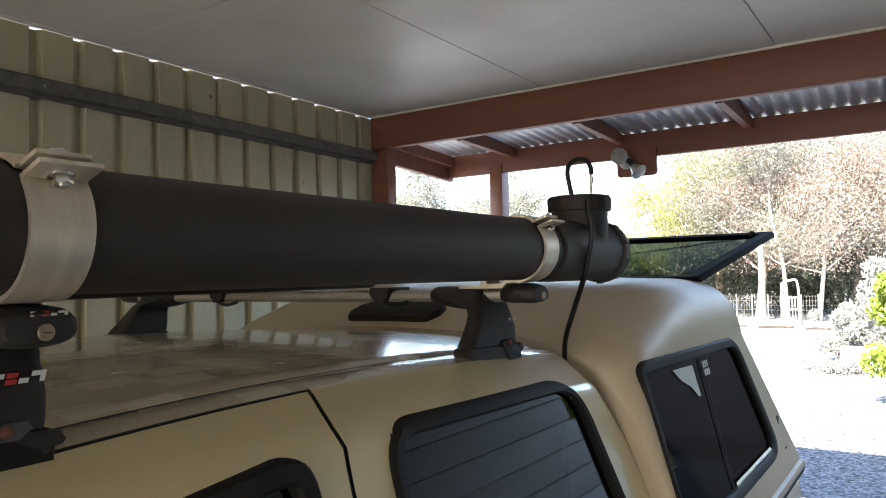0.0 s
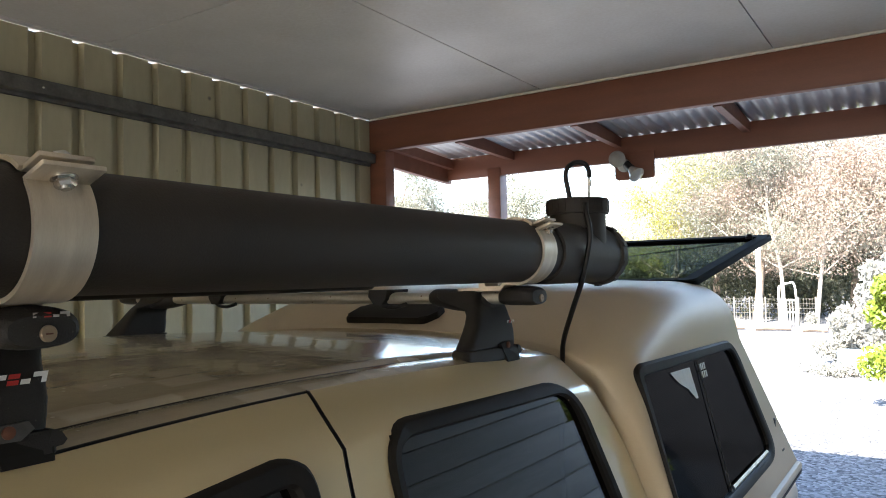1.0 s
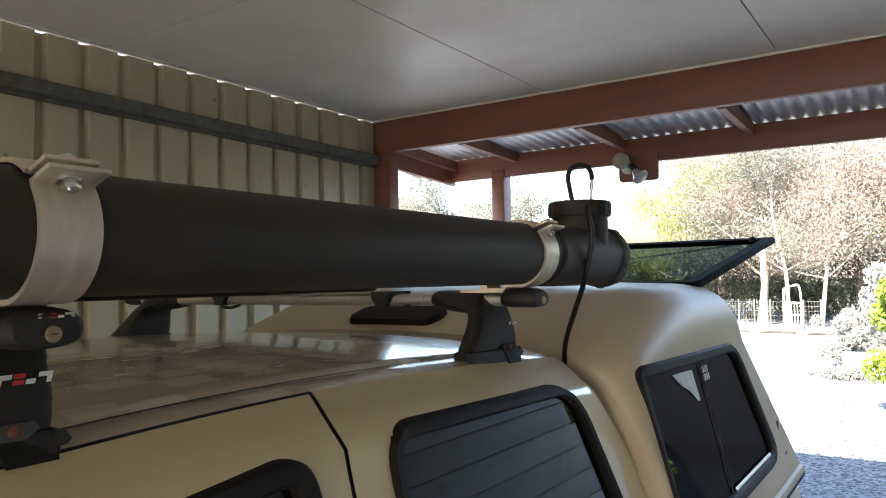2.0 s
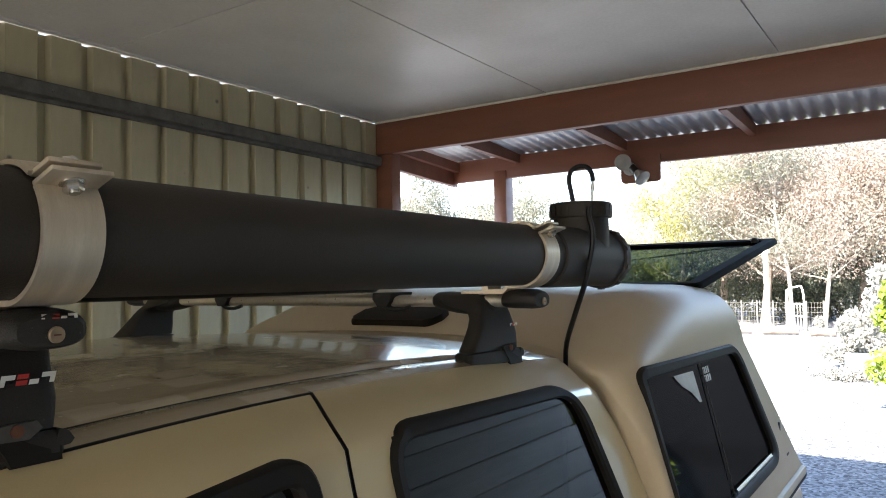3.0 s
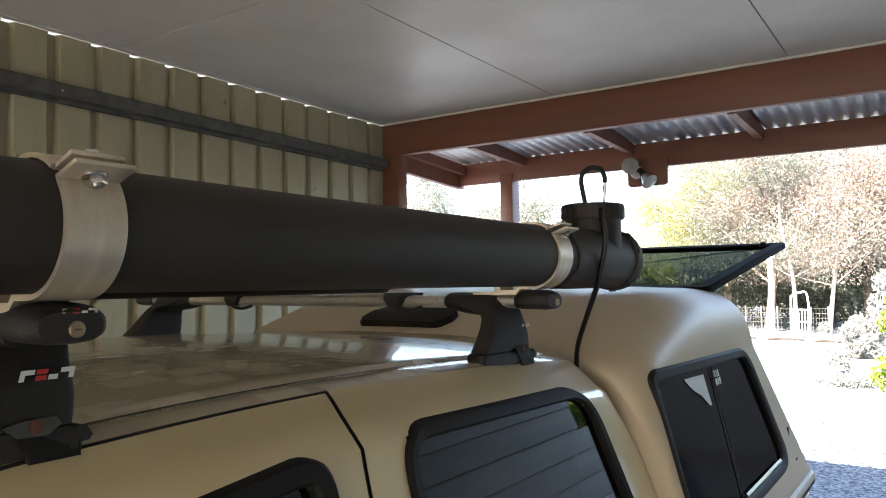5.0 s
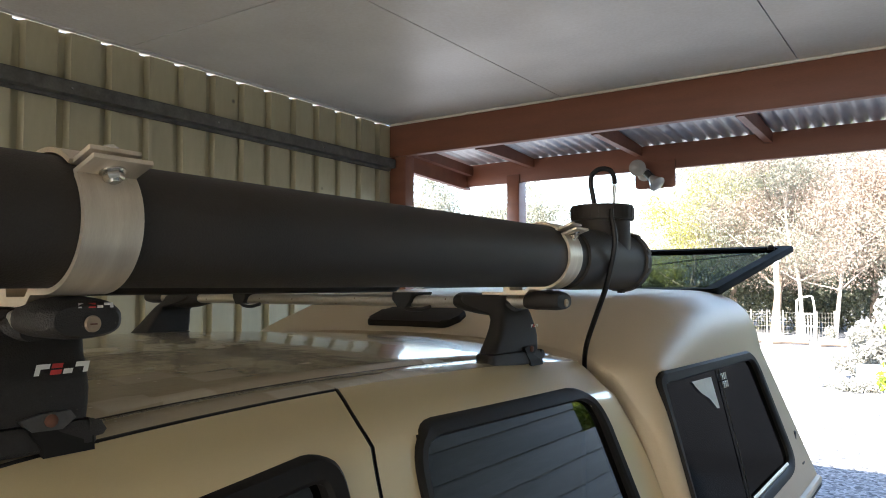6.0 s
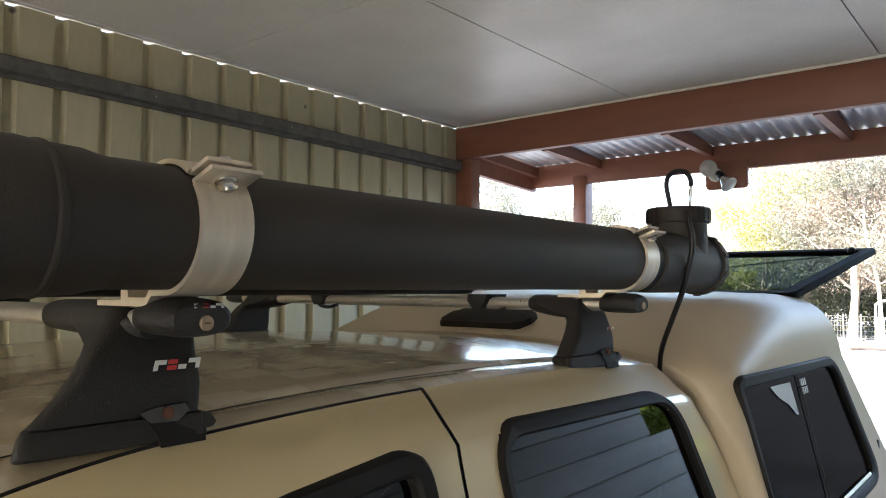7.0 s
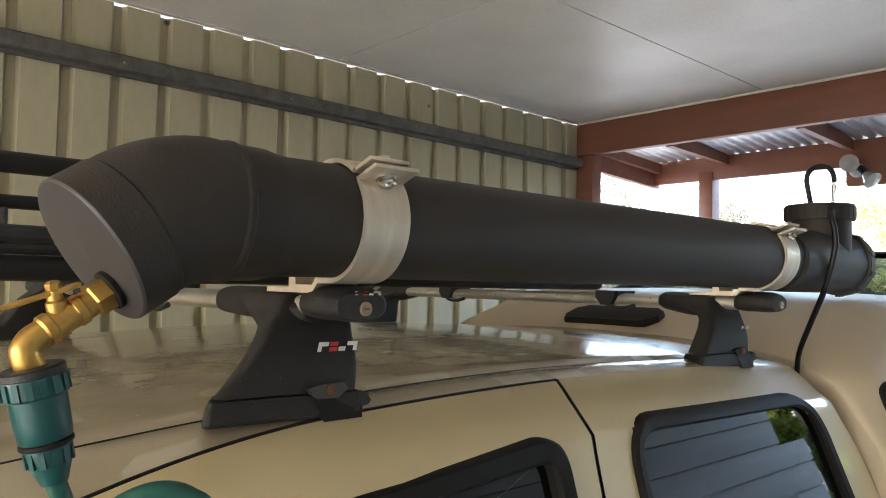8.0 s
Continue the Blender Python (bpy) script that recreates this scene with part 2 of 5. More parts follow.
# near-black colour of the added unseen wall, keeps window reflections dark
WALL_DARK = material("unseen_wall_dark", (0.022, 0.021, 0.021), 0.7, 0, (0.014, 0.0135, 0.0135), 3.0, 0.8, 0.3, 60, 0.0, 45, stretch=(1, 0.16, 3.2), by_piece=0.12, spec=0.04)
TYRE = material("tyre_rubber", (0.02, 0.02, 0.02), 0.8, 0, (0.05, 0.045, 0.04), 15, 0.6, 0.2, 200, 0.2, 80)
RIM = material("alloy_rim", (0.5, 0.5, 0.5), 0.35, 0.8, None, 10, 0.4)
RED_LENS = material("red_tail_lens", (0.30, 0.012, 0.01), 0.15, 0, None, 20, 0.3, coat=0.6)
TRUNK_PALE = material("gum_bark_pale", (0.30, 0.265, 0.225), 0.8, 0, (0.17, 0.14, 0.115), 3.0, 0.7, 0.3, 40, 0.4, 25, stretch=(1, 1, 0.35))
TRUNK_DARK = material("rough_bark", (0.15, 0.115, 0.085), 0.9, 0, (0.08, 0.06, 0.05), 5.0, 0.7, 0.3, 60, 0.6, 25, stretch=(1, 1, 0.3))
CONCRETE = material("concrete_slab", (0.33, 0.32, 0.30), 0.8, 0, (0.24, 0.23, 0.21), 1.5, 0.7, 0.25, 80, 0.2, 60)
STICKER = material("pale_sticker", (0.62, 0.65, 0.64), 0.5, 0, (0.5, 0.52, 0.5), 40, 0.5)
CABLE = material("black_cable", (0.008, 0.007, 0.007), 0.45, 0, None, 30, 0.3, spec=0.35)
WHITE_PAINT = material("white_post_paint", (0.72, 0.71, 0.68), 0.6, 0, (0.55, 0.53, 0.5), 12, 0.5)
BIN_GREY = material("grey_blue_bin", (0.22, 0.27, 0.31), 0.5, 0, (0.16, 0.2, 0.24), 8, 0.6)
LAMP_WHITE = material("lamp_holder_plastic", (0.55, 0.52, 0.47), 0.4, 0, (0.42, 0.38, 0.33), 20, 0.5)
BULB = material("frosted_bulb", (0.42, 0.385, 0.34), 0.2, 0.0, (0.30, 0.27, 0.23), 25, 0.6, coat=0.5)
SEAT = material("dark_seat_cloth", (0.035, 0.036, 0.038), 0.9, 0, None, 30, 0.4, 0.2, 200)


def leaf_material(name, colour, other, vary=0.35):
    m = bpy.data.materials.new(name)
    m.use_nodes = True
    nt, nodes = m.node_tree, m.node_tree.nodes
    b = nodes["Principled BSDF"]
    geo = nodes.new("ShaderNodeNewGeometry")
    mix = nodes.new("ShaderNodeMix")
    mix.data_type = "RGBA"
    mix.inputs[6].default_value, mix.inputs[7].default_value = (*colour, 1), (*other, 1)
    nt.links.new(geo.outputs["Random Per Island"], mix.inputs[0])
    nt.links.new(mix.outputs[2], b.inputs["Base Color"])
    b.inputs["Roughness"].default_value = 0.55
    tr = nodes.new("ShaderNodeBsdfTranslucent")
    nt.links.new(mix.outputs[2], tr.inputs["Color"])
    ms = nodes.new("ShaderNodeMixShader")
    ms.inputs["Fac"].default_value = 0.5
    out = nodes["Material Output"]
    nt.links.new(b.outputs[0], ms.inputs[1])
    nt.links.new(tr.outputs[0], ms.inputs[2])
    nt.links.new(ms.outputs[0], out.inputs["Surface"])
    return m


LEAF_GUM = leaf_material("gum_leaves", (0.105, 0.115, 0.08), (0.25, 0.24, 0.19))
LEAF_BROWN = leaf_material("dry_gum_leaves", (0.34, 0.255, 0.20), (0.15, 0.125, 0.10))
LEAF_YELLOW = leaf_material("yellow_green_leaves", (0.28, 0.25, 0.05), (0.16, 0.17, 0.05))
LEAF_DARK = leaf_material("dark_scrub_leaves", (0.035, 0.045, 0.022), (0.075, 0.07, 0.04))
LEAF_BRIGHT = leaf_material("bright_hedge_leaves", (0.13, 0.19, 0.02), (0.20, 0.24, 0.03))
LEAF_FAR = leaf_material("far_wood_leaves", (0.085, 0.088, 0.068), (0.20, 0.18, 0.15))
LEAF_GREY = leaf_material("grey_green_leaves", (0.17, 0.175, 0.145), (0.35, 0.335, 0.30))


def glass_material(name, tint, clear, rough=0.02, ior=1.65, gloss=0.05):
    """Tinted sheet glass: a mirror by Fresnel over a tinted clear layer."""
    m = bpy.data.materials.new(name)
    m.use_nodes = True
    nt, nodes = m.node_tree, m.node_tree.nodes
    nodes.remove(nodes["Principled BSDF"])
    tr, gl, mx, fr = (nodes.new(k) for k in ("ShaderNodeBsdfTransparent", "ShaderNodeBsdfGlossy", "ShaderNodeMixShader", "ShaderNodeFresnel"))
    df, m2 = nodes.new("ShaderNodeBsdfDiffuse"), nodes.new("ShaderNodeMixShader")
    tr.inputs["Color"].default_value = (*clear, 1)
    df.inputs["Color"].default_value = (*tint, 1)
    gl.inputs["Roughness"].default_value = rough
    fr.inputs["IOR"].default_value = ior
    ns = nodes.new("ShaderNodeTexNoise")
    ns.inputs["Scale"].default_value, ns.inputs["Detail"].default_value = 9.0, 8.0
    rg = nodes.new("ShaderNodeMapRange")
    rg.inputs["From Min"].default_value, rg.inputs["From Max"].default_value = 0.4, 0.8
    rg.inputs["To Min"].default_value, rg.inputs["To Max"].default_value = 0.01, 0.06
    co = nodes.new("ShaderNodeTexCoord")
    nt.links.new(co.outputs["Object"], ns.inputs["Vector"])
    nt.links.new(ns.outputs["Fac"], rg.inputs["Value"])
    nt.links.new(rg.outputs[0], m2.inputs["Fac"])
    nt.links.new(tr.outputs[0], m2.inputs[1])
    nt.links.new(df.outputs[0], m2.inputs[2])
    if ior > 1.05:
        nt.links.new(fr.outputs[0], mx.inputs["Fac"])
    else:
        mx.inputs["Fac"].default_value = gloss
    nt.links.new(m2.outputs[0], mx.inputs[1])
    nt.links.new(gl.outputs[0], mx.inputs[2])
    nt.links.new(mx.outputs[0], nodes["Material Output"].inputs["Surface"])
    return m


TINT_GLASS = glass_material("dark_tinted_glass", (0.20, 0.19, 0.165), (0.05, 0.054, 0.056), 0.02, 1.52)
CANOPY_GLASS = glass_material("canopy_tinted_glass", (0.045, 0.05, 0.055), (0.0025, 0.003, 0.0035), 0.03, 1.27)
CLEAR_GLASS = glass_material("hatch_glass", (0.03, 0.03, 0.028), (0.36, 0.42, 0.40), 0.02, 1.03, 0.006)
LAMP_GLASS = glass_material("lamp_glass", (0.6, 0.6, 0.58), (0.75, 0.76, 0.76), 0.15)


def gravel_material():
    m = bpy.data.materials.new("crushed_rock")
    m.use_nodes = True
    nt, nodes = m.node_tree, m.node_tree.nodes
    b = nodes["Principled BSDF"]
    put = nt.links.new
    co = nodes.new("ShaderNodeTexCoord")
    v = nodes.new("ShaderNodeTexVoronoi")
    v.inputs["Scale"].default_value = 30.0
    put(co.outputs["Object"], v.inputs["Vector"])
    ramp = nodes.new("ShaderNodeValToRGB")
    el = ramp.color_ramp.elements
    el[0].color, el[1].color = (0.012, 0.014, 0.018, 1), (0.19, 0.19, 0.195, 1)
    bw = nodes.new("ShaderNodeSeparateColor")
    put(v.outputs["Color"], bw.inputs[0])
    put(bw.outputs[0], ramp.inputs["Fac"])
    n = nodes.new("ShaderNodeTexNoise")
    n.inputs["Scale"].default_value, n.inputs["Detail"].default_value = 0.35, 8.0
    put(co.outputs["Object"], n.inputs["Vector"])
    mix = nodes.new("ShaderNodeMix")
    mix.data_type = "RGBA"
    put(ramp.outputs[0], mix.inputs[6])
    mix.inputs[7].default_value = (0.16, 0.15, 0.13, 1)
    rg = nodes.new("ShaderNodeMapRange")
    rg.inputs["From Min"].default_value, rg.inputs["From Max"].default_value, rg.inputs["To Max"].default_value = 0.45, 0.7, 0.35
    put(n.outputs["Fac"], rg.inputs["Value"])
    put(rg.outputs[0], mix.inputs[0])
    put(mix.outputs[2], b.inputs["Base Color"])
    b.inputs["Roughness"].default_value = 0.9
    bp = nodes.new("ShaderNodeBump")
    bp.inputs["Strength"].default_value, bp.inputs["Distance"].default_value, bp.invert = 0.9, 0.015, True
    put(v.outputs["Distance"], bp.inputs["Height"])
    put(bp.outputs[0], b.inputs["Normal"])
    return m


GRAVEL = gravel_material()


# ---- ground and carport ----
XC = -0.73                       # middle of the vehicle
WALL_X = -2.62


def ceil_z(y):
    return 3.087 - 0.0095 * y


bm = bmesh.new()
xs = sorted({-600, -300, -150, -80, *range(-50, 51, 4), 80, 150, 300, 600})
ys = sorted({-600, -200, -60, -20, *range(-10, 61, 4), 80, 120, 200, 400, 800})
grid(bm, [[(x, y, 0.0 if math.hypot(x, y - 3) < 22 else 0.05 * noise.noise((x * 0.11, y * 0.11, 0))) for x in xs] for y in ys])
single("ground", bm, GRAVEL, "pale crushed rock driveway and yard", "ground", kind="structure")

wall_west = thing("wall_west", (WALL_X, -5, 0), "cream ribbed steel wall sheets with lap joints", "wall", kind="structure")
girt_slope = -0.0125


def wall_sheet(y0):
    """One steel sheet with four ribs pressed outwards."""
    prof = [(-0.006, 0.004)]
    for k in range(4):
        s = k * 0.1988
        prof += [(s + 0.0, 0.0), (s + 0.013, -0.032), (s + 0.045, -0.032), (s + 0.058, 0.0)]
    prof += [(0.7952, 0.0)]
    bm = bmesh.new()
    lo = [(WALL_X + d, y0 + s, 0.02) for s, d in prof] + [(WALL_X + d - 0.003, y0 + s, 0.02) for s, d in reversed(prof)]
    hi = [(x, y, ceil_z(y) - 0.0095) for x, y, z in lo]
    vs = grid(bm, [lo, hi], wrap=True)
    return bm


for k in range(-8, 3):
    if 1.31 + 0.7952 * (k + 1) < 3.72:
        part("wall_sheet", wall_sheet(1.31 + 0.7952 * k), SHEET_CREAM, wall_west, sharp=20)
bm = wall_sheet(1.31 + 0.7952 * 3)
bmesh.ops.bisect_plane(bm, geom=bm.verts[:] + bm.edges[:] + bm.faces[:], plane_co=(0, 3.655, 0), plane_no=(0, 1, 0), clear_outer=True)
bmesh.ops.bisect_plane(bm, geom=bm.verts[:] + bm.edges[:] + bm.faces[:], plane_co=(0, 1.31 + 0.7952 * 2 + 0.7952, 0), plane_no=(0, -1, 0), clear_outer=True)
if bm.faces:
    part("wall_sheet", bm, SHEET_CREAM, wall_west, sharp=20)
else:
    bm.free()

# steel girt along the wall, a folded channel
bm = bmesh.new()
face = [(0.0, 0.040), (0.060, 0.040), (0.065, 0.034), (0.065, -0.022), (0.022, -0.025), (0.022, -0.041), (0.0, -0.041)]
rows = [[(WALL_X + 0.004 + dx, y, 2.806 + girt_slope * y + dz) for dx, dz in face] for y in (-4.95, 3.645)]
vs = grid(bm, rows, wrap=True)
bm.faces.new(vs[0][::-1])
bm.faces.new(vs[1])
girt = single("wall_girt", bm, GALV, "grey galvanised steel girt along the ribbed wall", "rail", kind="structure", base=(WALL_X, 0, 2.8))
bm = bmesh.new()
for k in range(-6, 3):
    add_turned(bm, [(0.006, 0), (0.006, 0.004), (0.003, 0.006)], along((WALL_X + 0.066, 1.34 + 0.7952 * k, 2.81 + girt_slope * (1.34 + 0.7952 * k)), (1, 0, 0)), 8)
part("screw_head", bm, STEEL, girt)
tagged(girt.children[0], "", "", "", "stuff")

# ceiling of cement sheets with open joints
bm = bmesh.new()
for x0, x1 in ((WALL_X - 0.055, -1.286), (-1.279, 0.016), (0.023, 1.355), (1.362, 2.28)):
    for y0, y1 in ((-4.97, -1.23), (-1.224, 1.642), (1.648, 3.658)):
        lo = [(x0, y0), (x1, y0), (x1, y1), (x0, y1)]
        a = [bm.verts.new((x, y, ceil_z(y))) for x, y in lo]
        b = [bm.verts.new((x, y, ceil_z(y) + 0.009)) for x, y in lo]
        bm.faces.new(a[::-1])
        bm.faces.new(b)
        for k in range(4):
            bm.faces.new((a[k], a[(k + 1) % 4], b[(k + 1) % 4], b[k]))
single("ceiling", bm, CEILING, "white painted cement sheet ceiling with thin joints", "ceiling", kind="structure", flat=True)
bm = bmesh.new()
for y0, y1 in ((-5.0, 3.72),):
    vs = grid(bm, [[(WALL_X + 0.015, y, ceil_z(y) + 0.012), (2.40, y, ceil_z(y) + 0.012), (2.40, y, ceil_z(y) + 0.11), (WALL_X + 0.015, y, ceil_z(y) + 0.11)] for y in (y0, y1)], wrap=True)
    bm.faces.new(vs[0][::-1])
    bm.faces.new(vs[1])
single("carport_roof", bm, ROOF_SHEET, "flat steel roof over the carport ceiling", "roof", kind="structure", flat=True)
bm = bmesh.new()
vs = grid(bm, [[(WALL_X + 0.003, y, ceil_z(y) - 0.009), (WALL_X + 0.028, y, ceil_z(y) - 0.009), (WALL_X + 0.032, y, ceil_z(y) - 0.001), (WALL_X + 0.003, y, ceil_z(y) - 0.001)] for y in (-4.95, 3.655)], wrap=True)
single("ceiling_bead", bm, TRIM_WHITE, "thin cream bead along the ceiling edge", "trim", kind="structure")
single("cornice", box((WALL_X + 0.012, 3.640, ceil_z(3.6) - 0.016), (2.28, 3.657, ceil_z(3.6) - 0.002), 0.004), CEILING, "cream timber bead between ceiling and beam", "trim", kind="structure")

single("beam_inner", box((WALL_X + 0.002, 3.66, 2.822), (2.30, 3.72, 3.048), 0.005), TIMBER_RED, "wide red-brown painted timber beam", "beam", kind="structure")
single("beam_batten", box((-2.44, 3.722, 2.836), (2.30, 3.75, 2.93), 0.003), TIMBER_RED, "red-brown timber batten behind the beam", "beam", kind="structure")
single("post_corner", box((WALL_X + 0.002, 3.662, 0), (-2.478, 3.762, 2.820), 0.006), TIMBER_RED, "red-brown painted timber corner post", "post", kind="structure")
single("post_outer", box((-2.148, 4.49, 0), (-2.040, 4.60, 2.755), 0.006), TIMBER_RED, "red-brown painted square timber verandah post", "post", kind="structure")
single("beam_outer", box((-2.53, 4.50, 2.697), (2.9, 4.545, 2.862), 0.004), TIMBER_RED, "red-brown painted outer verandah beam", "beam", kind="structure")
# sloping side timbers between the two beams
for nm, lab, x0, x1, zt0, zt1, dep, y1 in (("side_rafter", "red-brown end rafter of the verandah", -2.50, -2.455, 2.90, 2.85, 0.07, 4.499), ("side_board", "red-brown board below the end rafter", -2.56, -2.515, 2.85, 2.80, 0.125, 4.56)):
    bm = bmesh.new()
    rows = [[(x0, y, z), (x1, y, z), (x1, y, z - dep), (x0, y, z - dep)] for y, z in ((3.765, zt0), (y1, zt1))]
    vs = grid(bm, rows, wrap=True)
    bm.faces.new(vs[0][::-1])
    bm.faces.new(vs[1])
    single(nm, bm, TIMBER_RED, lab, "rafter", kind="structure", flat=True)


def sheet_z(y):
    return 2.935 - 0.078 * (y - 3.66)


def rafter_mesh():
    bm = bmesh.new()
    rows = [[(-0.0225, y, zt), (0.0225, y, zt), (0.0225, y, zb), (-0.0225, y, zb)] for y, zt, zb in ((3.752, sheet_z(3.752) - 0.006, 2.822), (4.498, sheet_z(4.498) - 0.006, 2.797))]
    vs = grid(bm, rows, wrap=True)
    bm.faces.new(vs[0][::-1])
    bm.faces.new(vs[1])
    return bm


rafter = single("rafter", rafter_mesh(), TIMBER_RED, "red-brown timber rafter under the iron", "rafter", "verandah rafters", flat=True)
rafter.location = (-1.942, 0, 0)
for x in (-1.118, -0.288, 0.54, 1.37):
    copy_thing(rafter, pose(x, 0, 0))

bm = bmesh.new()
n = 8 * 70
rows = [[(-2.56 + 0.0095 * k, y, sheet_z(y) + 0.009 * math.cos(2 * math.pi * k / 8)) for k in range(n)] for y in (3.752, 4.72)]
rows = [rows[0], rows[1], [(x, y, z + 0.002) for x, y, z in rows[1]], [(x, y, z + 0.002) for x, y, z in rows[0]]]
grid(bm, rows)
single("verandah_roof", bm, ROOF_SHEET, "corrugated bare steel verandah roofing", "roof", kind="structure", sharp=60)

# plate and twin spotlight fixed below the outer beam
bm = bmesh.new()
add_prism(bm, rounded([(-1.137, 2.568), (-0.866, 2.568), (-0.866, 2.75), (-1.137, 2.75)], [0.03, 0.03, 0.002, 0.002]), Matrix(((1, 0, 0, 0), (0, 0, -1, 4.4995), (0, 1, 0, 0), (0, 0, 0, 1))), 0.022, 0.003)
single("lamp_board", bm, TIMBER_RED, "red-brown mounting board with rounded corners on the beam", "board")
lamp = thing("spotlight", (-1.07, 4.477, 2.66), "old cream twin outdoor spotlight on a red-brown board", "lamp")
part("base", turned([(0.045, 0), (0.045, 0.012), (0.036, 0.02), (0.02, 0.022)], along((-1.07, 4.476, 2.665), (0, -1, 0)), 20), LAMP_WHITE, lamp)
for p, way in (((-1.115, 4.44, 2.705), (0.45, -1.0, -0.12)), ((-1.03, 4.43, 2.655), (0.75, -0.35, -0.75))):
    w = Vector(way).normalized()
    sock = part("socket", turned([(0.014, -0.03), (0.026, -0.02), (0.028, 0.035), (0.030, 0.04)], along(p, w), 18), LAMP_WHITE if w.x < 0.5 else PLASTIC, lamp)
    part("bulb", turned([(0.026, 0.04), (0.034, 0.06), (0.052, 0.10), (0.055, 0.108), (0.04, 0.118), (0.0, 0.122)], along(p, w), 24), BULB, lamp, "round reflector bulb of clear glass")
part("arm", tube(bent([(-1.07, 4.46, 2.665), (-1.10, 4.45, 2.68), (-1.115, 4.44, 2.705)], 4), 0.008, 8), LAMP_WHITE, lamp)

# walls that close the place
house_wall = thing("wall_house", (2.30, -5, 0), "grey-green timber weatherboard house wall", "wall", kind="structure")
part("backing", box((2.330, -5, 0), (2.42, 5.8, 3.06)), BOARD, house_wall)
part("low_backing", box((2.330, 5.802, 0), (2.42, 6.28, 1.60)), BOARD, house_wall)
plank = bmesh.new()
vs = grid(plank, [[(0.030, y, 0.0), (0.027, y, 0.0), (0.027, y, 0.012), (0.0, y, 0.016), (0.004, y, 0.2), (0.030, y, 0.2)] for y in (0, 10.8)], wrap=True)
plank.faces.new(vs[0][::-1])
plank.faces.new(vs[1])
plank_mesh = make_mesh("weatherboard", plank, BOARD, flat=True)
for k in range(15):
    ob = new("weatherboard", plank_mesh)
    ob.scale = (1, 1.044 if k < 8 else 1, 1)
    ob.parent = house_wall
    ob.location = (0, 0, 0.02 + 0.2 * k)
# a plain dark wall, added out of view to darken what the side windows reflect
wing = thing("wall_wing", (2.72, 7.45, 0), "plain dark wall added out of view for the side windows to reflect", "wall", kind="structure")
part("backing", box((2.72, 7.45, 0), (2.82, 18.0, 3.0), 0.01), WALL_DARK, wing)
# unseen panel, added to keep high front light off the ceiling and wall top
single("wall_header", box((WALL_X + 0.05, -5.02, 2.25), (2.30, -4.94, 3.08)), SHEET_CREAM, "plain cream panel added unseen over the entry to block high light", "wall", kind="structure")


# ---- utility vehicle ----
ute = thing("utility_vehicle", (XC, 0.3, 0), "champagne gold space-cab utility parked on the gravel", "vehicle")
SECTION = [(0.0, 1.808), (0.15, 1.807), (0.30, 1.802), (0.43, 1.793), (0.53, 1.783), (0.560, 1.7795), (0.566, 1.7755), (0.574, 1.7745), (0.580, 1.7765), (0.600, 1.773), (0.615, 1.770), (0.627, 1.766),
           (0.644, 1.7545), (0.662, 1.7405), (0.679, 1.7255), (0.695, 1.7105), (0.710, 1.695)]
TUMBLE = 0.22


def drop(y):
    return -0.07 * (y - 0.45) ** 2 if y < 0.45 else -0.045 * (y - 0.45) ** 2


def side_dx(z):
    """How far the cab's side stands from the middle at a height."""
    if z <= 1.695:
        if z >= 1.14:
            return 0.71 + TUMBLE * (1.695 - z)
        k = (1.14 - z) / 0.7
        return 0.832 + 0.05 * math.sin(min(1, k * 2.2) * math.pi / 2) - 0.06 * max(0, k - 0.55)
    for (a, za), (b, zb) in zip(SECTION[::-1], SECTION[-2::-1]):
        if za <= z <= zb:
            return a + (b - a) * (z - za) / (zb - za)
    return 0.6


def cab_y(y, z):
    """The cab's rear leans; stations near it follow."""
    s = max(0.0, (y - 0.55) / 0.73)
    return y + s * 0.48 * max(0.0, min(1.72 - z, 0.5))


def cab_point(y, dx, z, sign=1):
    zz = z + drop(y) * max(0.0, min(1.0, (z - 1.50) / 0.2))
    if y < 0 and dx > 0.59:
        yy = max(y, -0.42)
        zz -= 0.33 * yy * yy * min(1.0, (dx - 0.59) / 0.03) * max(0.0, min(1.0, (z - 1.55) / 0.18))
    if y > 1.225:
        t = min(1.0, (y - 1.225) / 0.08)
        q = 1 - math.sqrt(max(0.0, 1 - t * t))
        up = max(0.0, min(1.0, (z - 1.60) / 0.12))
        zz -= 0.060 * q * up
        dx -= 0.030 * q * min(1.0, dx / 0.4)
    return Vector((XC + sign * dx, cab_y(y, z), zz))


def inside(y, z, outline):
    hit = False
    for (y0, z0), (y1, z1) in zip(outline, outline[1:] + outline[:1]):
        if (z0 > z) != (z1 > z) and y < y0 + (z - z0) * (y1 - y0) / (z1 - z0):
            hit = not hit
    return hit


QUARTER = rounded([(0.470, 1.711), (1.146, 1.717), (1.146, 1.22), (0.51, 1.22)], [0.075, 0.10, 0.06, 0.06], 8)
DOORWIN = rounded([(0.322, 1.708), (0.372, 1.20), (-1.02, 1.20), (-0.52, 1.615), (-0.20, 1.700)], [0.06, 0.05, 0.05, 0.12, 0.3], 8)


def shrink(outline, d):
    """The outline moved inwards by d."""
    n = len(outline)
    area = sum(a[0] * b[1] - b[0] * a[1] for a, b in zip(outline, outline[1:] + outline[:1]))
    out = []
    for k in range(n):
        a, b, c = Vector(outline[k - 1]), Vector(outline[k]), Vector(outline[(k + 1) % n])
        t = (c - a)
        if t.length < 1e-9:
            continue
        nrm = Vector((-t.y, t.x)).normalized() * (1 if area > 0 else -1)
        out.append(tuple(b + nrm * d))
    return out


